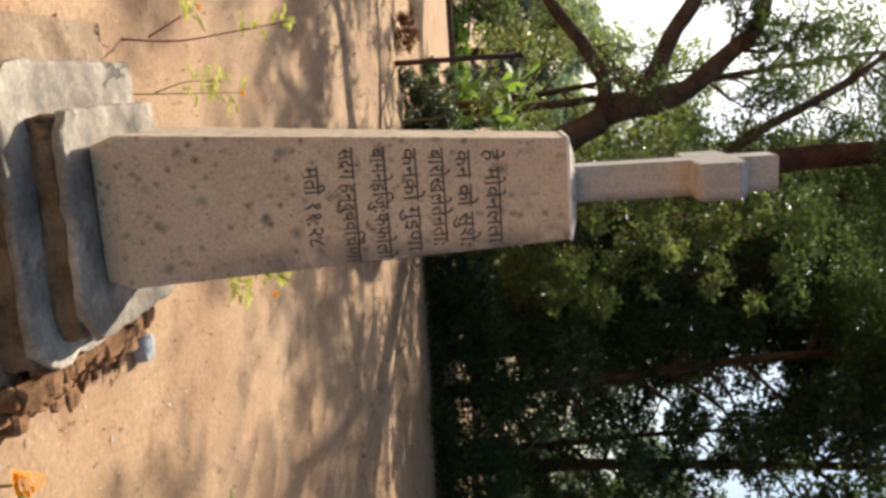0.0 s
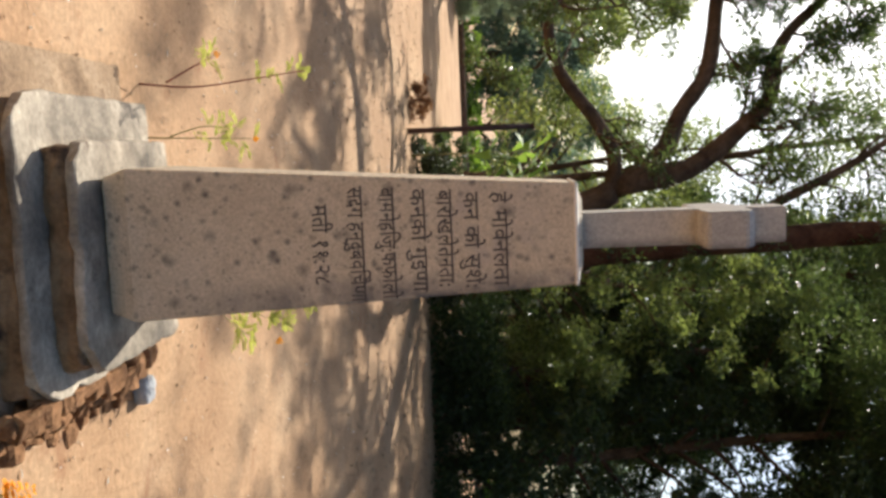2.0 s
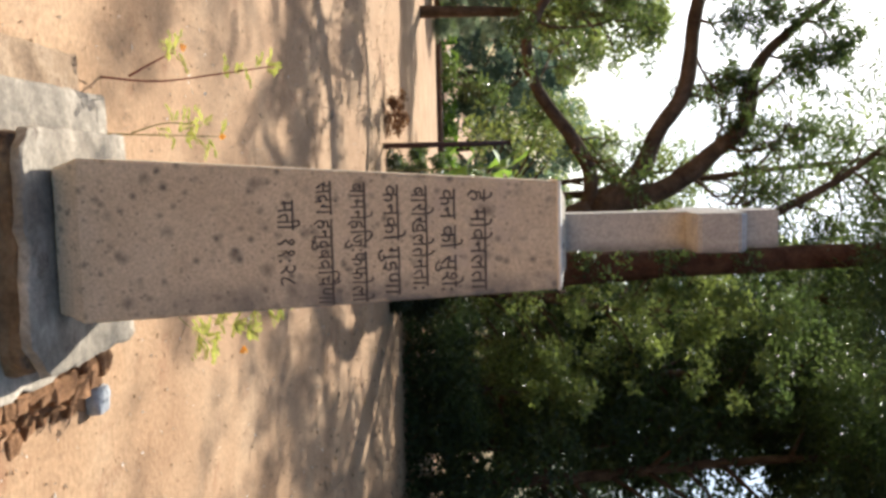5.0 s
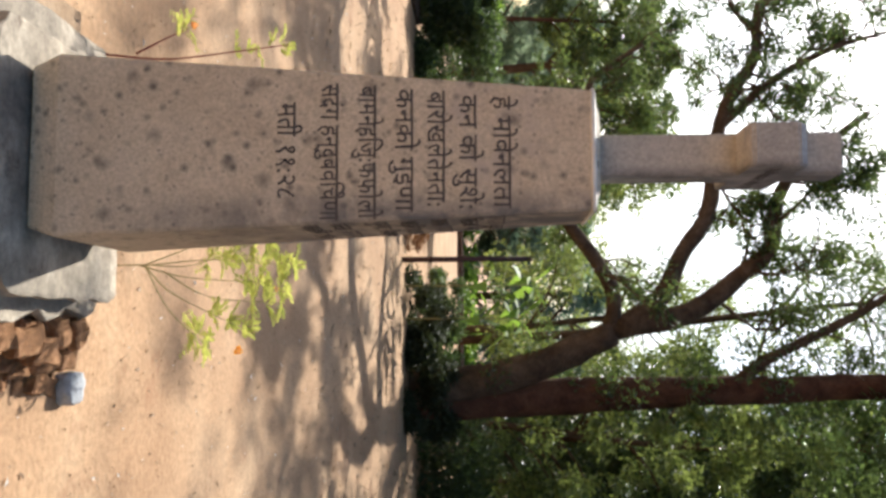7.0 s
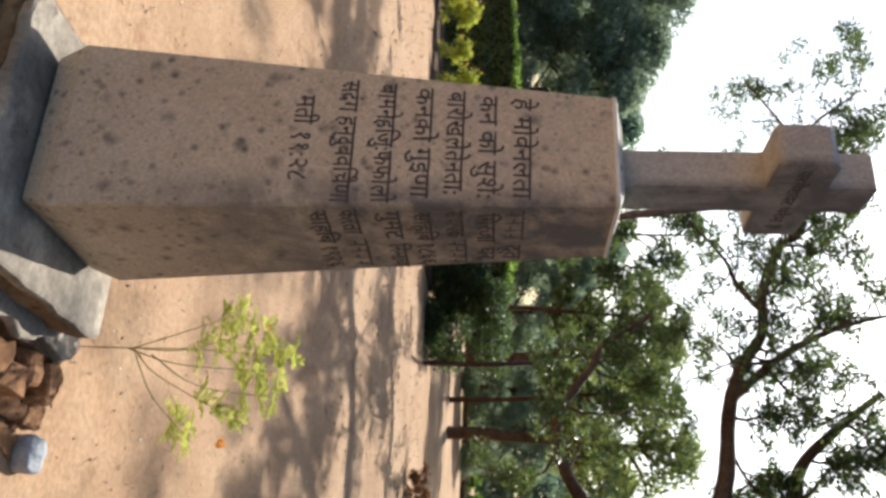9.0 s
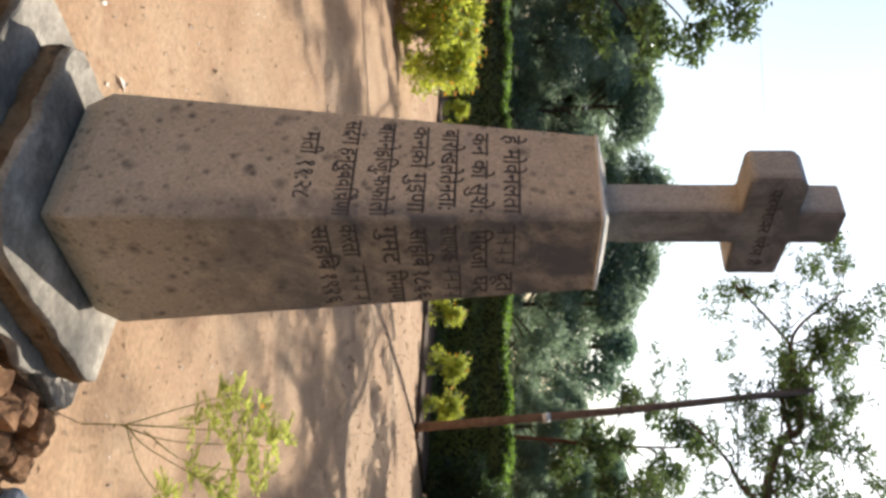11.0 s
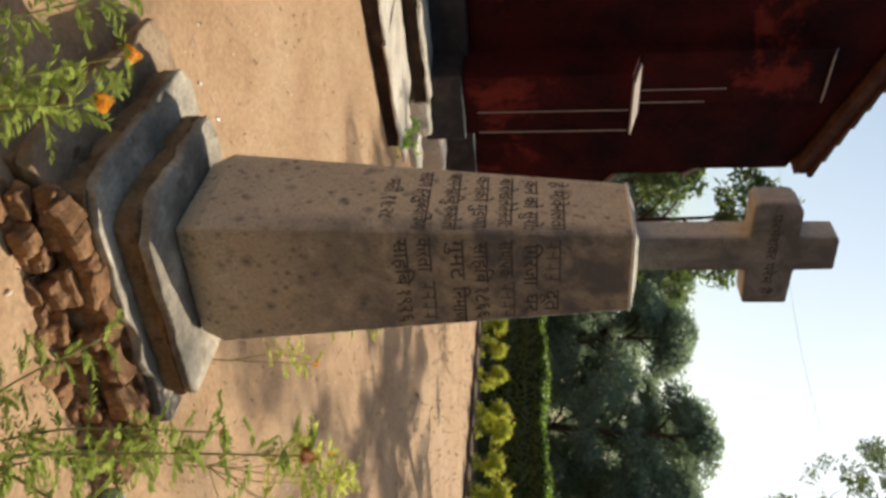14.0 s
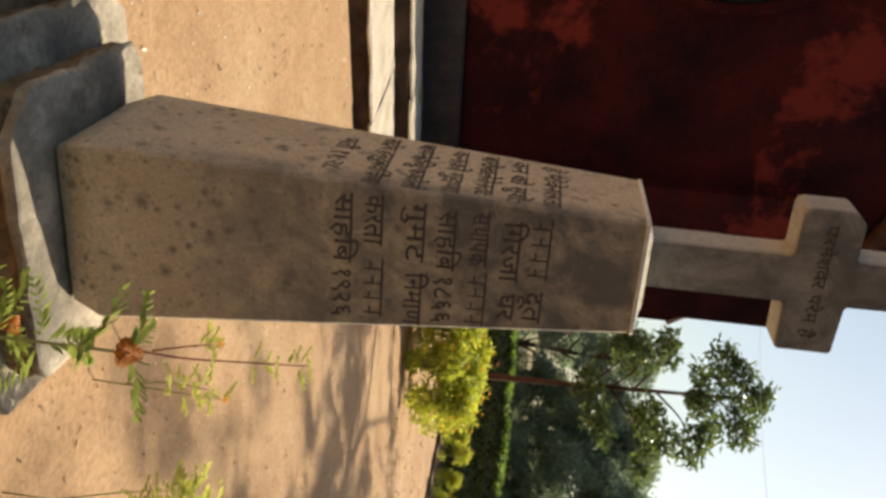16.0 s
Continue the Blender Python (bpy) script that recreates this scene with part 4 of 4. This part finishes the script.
def post(x, y, h, lean=0.0):
    p = thing("fence_post", (x, y, ground_z(x, y)), "rusty dark fence post at the field's edge", "post", "fence posts")
    tube_mesh("shaft", [([Vector((0, 0, -0.1)), Vector((0, 0, h * 0.5)), Vector((lean, 0, h))], 0.035, 0.032)], M_RUST, p, "", 0.1, 8)
    tube_mesh("cap", [([Vector((lean, 0, h)), Vector((lean, 0, h + 0.02))], 0.045, 0.045)], M_RUST, p, "", 0, 8)


post(-0.45, 8.6, 1.52)
post(-2.85, 10.4, 1.58, -0.05)


def build_pole():
    p = thing("utility_pole", (-4.07, 8.75, 0.1), "leaning grey-brown wooden pole with a pale band", "pole")
    tube_mesh("shaft", [([Vector((0, 0, -0.1)), Vector((-0.3, 0, 2.6)), Vector((-0.66, 0, 5.2))], 0.060, 0.044)], M_POLE, p, "", 0.08, 10)
    tube_mesh("band", [([Vector((-0.19, 0, 1.70)), Vector((-0.205, 0, 1.80))], 0.062, 0.062)], M_WHITE, p, "pale painted band", 0, 12)


build_pole()
wire = tube_mesh("overhead_wire", [(smooth_path([(-4.73, 8.75, 5.28), (-9.0, 6.6, 4.9), (-16.0, 2.8, 5.6)], 8), 0.0022, 0.0022)], M_WIRE)
tagged(wire, "thin overhead wire from the leaning pole", "wire")


def broad_plant(x, y, s):
    rng = np.random.default_rng(15)
    p = thing("broadleaf_plant", (x, y, ground_z(x, y)), "bright green broad-leaved plant in sunlight", "plant")
    tubes, bm = [], bmesh.new()
    for k in range(14):
        a = k * 2.4
        root = Vector((0, 0, 0.9 + 0.05 * k)) * s
        tip = root + Vector((math.cos(a) * 0.5, math.sin(a) * 0.5, 0.35 - 0.3 * (k % 3))) * s
        mid = root.lerp(tip, 0.5) + Vector((0, 0, 0.12 * s))
        side = (tip - root).cross(Vector((0, 0, 1))).normalized() * 0.07 * s
        vs = [bm.verts.new(q) for q in (root, mid + side, tip, mid - side)]
        bm.faces.new(vs)
    part("leaves", bm, M_PALM, p)
    tube_mesh("stem", [([Vector((0, 0, -0.05)), Vector((0, 0, 1.5 * s))], 0.012, 0.008)], M_STEM, p, "", 0, 6)


broad_plant(-0.15, 8.9, 1.0)
broad_plant(0.25, 8.8, 0.9)


# ---------------------------------------------------------------- marigolds near the memorial
def frond(verts, faces, p, d, length, rng, pairs=8):
    """A feathery leaf: a rib with narrow leaflets on both sides."""
    d = d.normalized()
    side = d.cross(Vector((0, 0, 1)))
    side = side.normalized() if side.length > 0.05 else Vector((1, 0, 0))
    for k in range(pairs):
        f = (k + 1) / pairs
        q = p + d * length * f + Vector((0, 0, -0.25 * length * f * f))
        for s in (-1, 1):
            e = (side * s + d * 0.9 + Vector(rng.normal(size=3)) * 0.2).normalized()
            ln = length * 0.38 * (1.1 - 0.5 * f)
            w = d * (ln * 0.07) + Vector((0, 0, 0.003))
            b = len(verts)
            verts.extend([q, q + e * ln * 0.5 + w, q + e * ln, q + e * ln * 0.5 - w])
            faces.extend([(b, b + 1, b + 2), (b, b + 2, b + 3)])


def blossom_mesh(r, rng, name="blossom"):
    pts, fc = [], []
    for ring in range(5):
        n = 13 - ring * 2
        for k in range(n):
            a = 2 * math.pi * (k + 0.5 * (ring % 2)) / n + rng.normal() * 0.08
            rr = r * (1 - 0.18 * ring)
            z = r * (-0.25 + 0.3 * ring)
            d, s = Vector((math.cos(a), math.sin(a), 0)), Vector((-math.sin(a), math.cos(a), 0))
            b = len(pts)
            w = rr * 0.32
            pts.extend([d * rr * 0.25 + Vector((0, 0, z * 0.8)), d * rr * 0.8 + s * w + Vector((0, 0, z)), d * rr + Vector((0, 0, z - 0.1 * r)), d * rr * 0.8 - s * w + Vector((0, 0, z))])
            fc.extend([(b, b + 1, b + 2), (b, b + 2, b + 3)])
    mesh = bpy.data.meshes.new(name)
    mesh.from_pydata([tuple(p) for p in pts], [], fc)
    return mesh


def marigold(at, seed, label, stems, leafy, flowers, stem_mat=M_STEM, petals=M_ORANGE, frond_len=0.11, thick=0.005, leaf=M_FERN):
    """A marigold: stems are paths from the root; leaves sit along their upper parts; flowers at given places."""
    rng = np.random.default_rng(seed)
    at = Vector(at)
    p = thing("marigold_plant", at, label, "flowering plant")
    tubes, verts, faces = [], [], []
    for st in stems:
        path = smooth_path([Vector(q) for q in st], 5)
        tubes.append((path, thick, thick * 0.5))
        n = len(path)
        for k in range(int(n * leafy[0]), n):
            for j in range(leafy[1]):
                a = rng.uniform(0, 2 * math.pi)
                d = Vector((math.cos(a), math.sin(a), rng.uniform(0.0, 0.9)))
                frond(verts, faces, path[k], d, frond_len * rng.uniform(0.6, 1.2), rng)
    tube_mesh("stem", tubes, stem_mat, p, "", 0, 5)
    mesh = bpy.data.meshes.new("foliage")
    mesh.from_pydata([tuple(v) for v in verts], [], faces)
    link_mesh("foliage", mesh, leaf, p, "feathery yellow-green leaves")
    for x, y, z, r in flowers:
        ob = link_mesh("blossom", blossom_mesh(r, rng), petals, p, "orange marigold blossom")
        ob.location = (x, y, z)
        ob.rotation_euler = (rng.normal() * 0.3, rng.normal() * 0.3, 0)
    return p


marigold((0.19, 0.74, 0), 51, "bushy marigold with bright feathery leaves behind the base",
         [[(0, 0, 0), (0.0, 0.0, 0.14), (0.0, 0.0, 0.30), (-0.08, 0.02, 0.52)], [(0, 0, 0.12), (0.04, 0.02, 0.28), (0.06, 0.0, 0.58)], [(0, 0, 0.14), (-0.06, 0.0, 0.3), (-0.13, 0.03, 0.44)],
          [(0, 0, 0.14), (0.14, 0.0, 0.22), (0.25, 0.02, 0.33)], [(0, 0, 0.16), (-0.02, 0.06, 0.35), (0.0, 0.05, 0.60)], [(0.0, 0, 0.14), (0.09, -0.03, 0.24), (0.2, -0.02, 0.46)], [(0.02, 0, 0.2), (0.10, 0.03, 0.34), (0.12, 0.06, 0.56)]],
         (0.74, 7), [(0.08, -0.03, 0.57, 0.010), (0.27, 0.02, 0.44, 0.017), (-0.08, 0.02, 0.53, 0.009)], M_STEM, M_ORANGE, 0.080, 0.0024)
marigold((-0.49, 0.72, 0), 52, "thin marigold with a reddish stem beside the base",
         [[(0, 0, 0), (0.02, 0.0, 0.2), (0.0, 0.0, 0.42), (-0.02, 0, 0.60)], [(0, 0, 0.1), (-0.05, 0, 0.2), (-0.08, 0, 0.27)]],
         (0.66, 2), [(-0.09, 0, 0.29, 0.014)], M_STEMRED, M_ORANGE, 0.08, 0.004)
marigold((-0.30, 0.72, 0), 56, "small feathery marigold beside the taller one",
         [[(0, 0, 0), (0.01, 0, 0.2), (0.02, 0, 0.40)], [(0, 0, 0.1), (-0.03, 0, 0.22), (-0.02, 0, 0.34)]],
         (0.6, 2), [(0.02, 0, 0.41, 0.012)], M_STEM, M_ORANGE, 0.07, 0.003)
marigold((1.06, -0.26, 0), 53, "tall marigold close by, rust-orange blossoms",
         [[(0, 0, 0), (0.0, -0.02, 0.3), (-0.01, -0.02, 0.55), (-0.01, -0.02, 0.80)], [(0, 0, 0.1), (-0.08, 0.0, 0.3), (-0.10, 0.02, 0.60)], [(0, 0, 0.05), (0.1, 0.05, 0.25), (0.14, 0.1, 0.48)],
          [(0, 0, 0.05), (-0.08, -0.1, 0.22), (-0.14, -0.18, 0.42)], [(0, 0, 0), (0.1, -0.08, 0.2), (0.14, -0.16, 0.40)], [(0, 0, 0.2), (0.05, 0.1, 0.4), (0.05, 0.16, 0.58)], [(0, 0, 0.2), (-0.1, 0.08, 0.3), (-0.16, 0.16, 0.46)]],
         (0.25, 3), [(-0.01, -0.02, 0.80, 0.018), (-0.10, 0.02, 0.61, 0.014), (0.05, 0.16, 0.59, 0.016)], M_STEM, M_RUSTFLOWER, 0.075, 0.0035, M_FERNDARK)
marigold((0.26, -1.2, -0.05), 55, "marigold with a large bright orange blossom",
         [[(0, 0, 0), (0.02, 0, 0.3), (0.01, 0.0, 0.57)], [(0, 0, 0.1), (0.06, 0.03, 0.22), (0.1, 0.02, 0.3)]],
         (0.5, 1), [(0.01, 0.0, 0.58, 0.031)], M_STEM, M_ORANGE, 0.08)
marigold((-0.22, -0.80, -0.08), 57, "drooping marigold in the shade beside the steps",
         [[(0, 0, 0), (0.03, 0.02, 0.14), (0.10, 0.06, 0.24)], [(0, 0, 0), (-0.03, -0.04, 0.16), (0.04, -0.08, 0.26)], [(0, 0, 0.02), (0.06, -0.04, 0.12), (0.14, -0.04, 0.2)], [(0, 0, 0), (-0.1, 0.04, 0.12), (-0.16, 0.05, 0.2)]],
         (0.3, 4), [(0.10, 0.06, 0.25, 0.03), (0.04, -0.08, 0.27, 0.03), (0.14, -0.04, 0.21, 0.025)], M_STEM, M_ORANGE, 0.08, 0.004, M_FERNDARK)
marigold((0.74, -0.86, -0.05), 58, "leafy marigold with drooping orange blossoms by the steps",
         [[(0, 0, 0), (-0.02, 0.0, 0.3), (-0.04, -0.03, 0.55)], [(0, 0, 0), (0.05, 0.02, 0.28), (0.10, -0.01, 0.55)], [(0, 0, 0.05), (-0.05, 0.04, 0.2), (-0.07, 0.05, 0.36)], [(0, 0, 0.05), (-0.06, -0.08, 0.3), (-0.05, -0.13, 0.52)], [(0, 0, 0.1), (0.0, 0.04, 0.25), (-0.02, 0.05, 0.40)]],
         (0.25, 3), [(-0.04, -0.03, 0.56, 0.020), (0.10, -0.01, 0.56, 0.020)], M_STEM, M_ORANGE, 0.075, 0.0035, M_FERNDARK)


# ---------------------------------------------------------------- rubble and litter
def rock_mesh(seed, size, name="brick"):
    bm = box_bm((-size[0] / 2, -size[1] / 2, -size[2] / 2), tuple(v / 2 for v in size), min(size) * 0.14, 1, 2)
    for v in bm.verts:
        q = v.co * 16 + Vector((seed * 5.3, seed, 0))
        v.co += noise.noise_vector(q) * min(size) * 0.24 + noise.noise_vector(q * 2.7) * min(size) * 0.18
    mesh = bpy.data.meshes.new(name)
    bm.to_mesh(mesh)
    bm.free()
    mesh.materials.append(M_BRICK)
    return mesh


brick_kinds = [rock_mesh(k, (0.11 - 0.02 * (k % 3), 0.07 + 0.01 * (k % 2), 0.048)) for k in range(7)]
rg = np.random.default_rng(77)
k = 0
for row, (x, z, y0, y1) in enumerate([(0.405, 0.100, -0.38, 0.40), (0.415, 0.060, -0.40, 0.42), (0.468, 0.030, -0.44, 0.46), (0.478, -0.008, -0.46, 0.47), (0.53, -0.006, -0.10, 0.46)]):
    y = y0
    while y < y1:
        ob = new("brick", brick_kinds[k % 7])
        ob.parent = base
        ob.location = (x + rg.normal() * 0.012, y, z + rg.normal() * 0.006)
        ob.rotation_euler = (rg.normal() * 0.10, rg.normal() * 0.12, math.pi / 2 + rg.normal() * 0.22)
        ob.scale = (rg.uniform(0.6, 1.1), rg.uniform(0.7, 1.1), rg.uniform(0.75, 1.15))
        y += rg.uniform(0.065, 0.105)
        k += 1
stone = part("field_stone", box_bm((-0.045, -0.04, -0.035), (0.045, 0.04, 0.035), 0.02, 2, 2, 0.01, 4), M_STONE, None, "", True)
stone.location = (0.56, 0.50, 0.02)
tagged(stone, "small pale grey stone lying by the base", "stone")


def scatter(name, label, seed, n, region, length, width, mat, lift=0.004):
    rng = np.random.default_rng(seed)
    x = rng.uniform(region[0], region[1], n)
    y = rng.uniform(region[2], region[3], n)
    keep = (np.abs(x) > 0.5) | (np.abs(y) > 0.5)
    x, y = x[keep], y[keep]
    pts = np.array([(a, b, ground_z(a, b) + lift) for a, b in zip(x, y)])
    m = len(pts)
    a = rng.uniform(0, 2 * math.pi, m)
    d = np.stack([np.cos(a), np.sin(a), rng.normal(size=m) * 0.15], 1)
    s = np.stack([-np.sin(a), np.cos(a), rng.normal(size=m) * 0.15], 1)
    L = (length * rng.lognormal(0, 0.5, m))[:, None]
    W = (width * rng.lognormal(0, 0.4, m))[:, None]
    up = np.array([0, 0, 1]) * W * 0.35
    v = np.stack([pts - d * L / 2, pts + s * W / 2 + up, pts + d * L / 2, pts - s * W / 2 + up], 1).reshape(-1, 3)
    q = np.arange(m)[:, None] * 4
    mesh = bpy.data.meshes.new(name)
    mesh.from_pydata(v.tolist(), [], np.concatenate([q + [0, 1, 2], q + [0, 2, 3]]).tolist())
    ob = link_mesh(name, mesh, mat)
    tagged(ob, label, "litter", kind="stuff")


scatter("dry_litter", "scattered dry leaf bits and chips on the earth", 5, 5200, (-4, 3.5, -1, 5), 0.014, 0.008, M_LITTER)
scatter("fallen_leaves", "fallen leaves strewn under the trees", 6, 5200, (-9, 7, 4, 10.5), 0.034, 0.018, M_LITTER)
scatter("pale_chips", "pale stone chips strewn over the earth", 8, 520, (-4, 3.5, -0.6, 5), 0.013, 0.010, M_WHITE)
scatter("dark_litter", "small dark clods and twigs on the earth", 12, 1100, (-4, 3.5, -0.6, 5), 0.008, 0.006, M_SOIL)
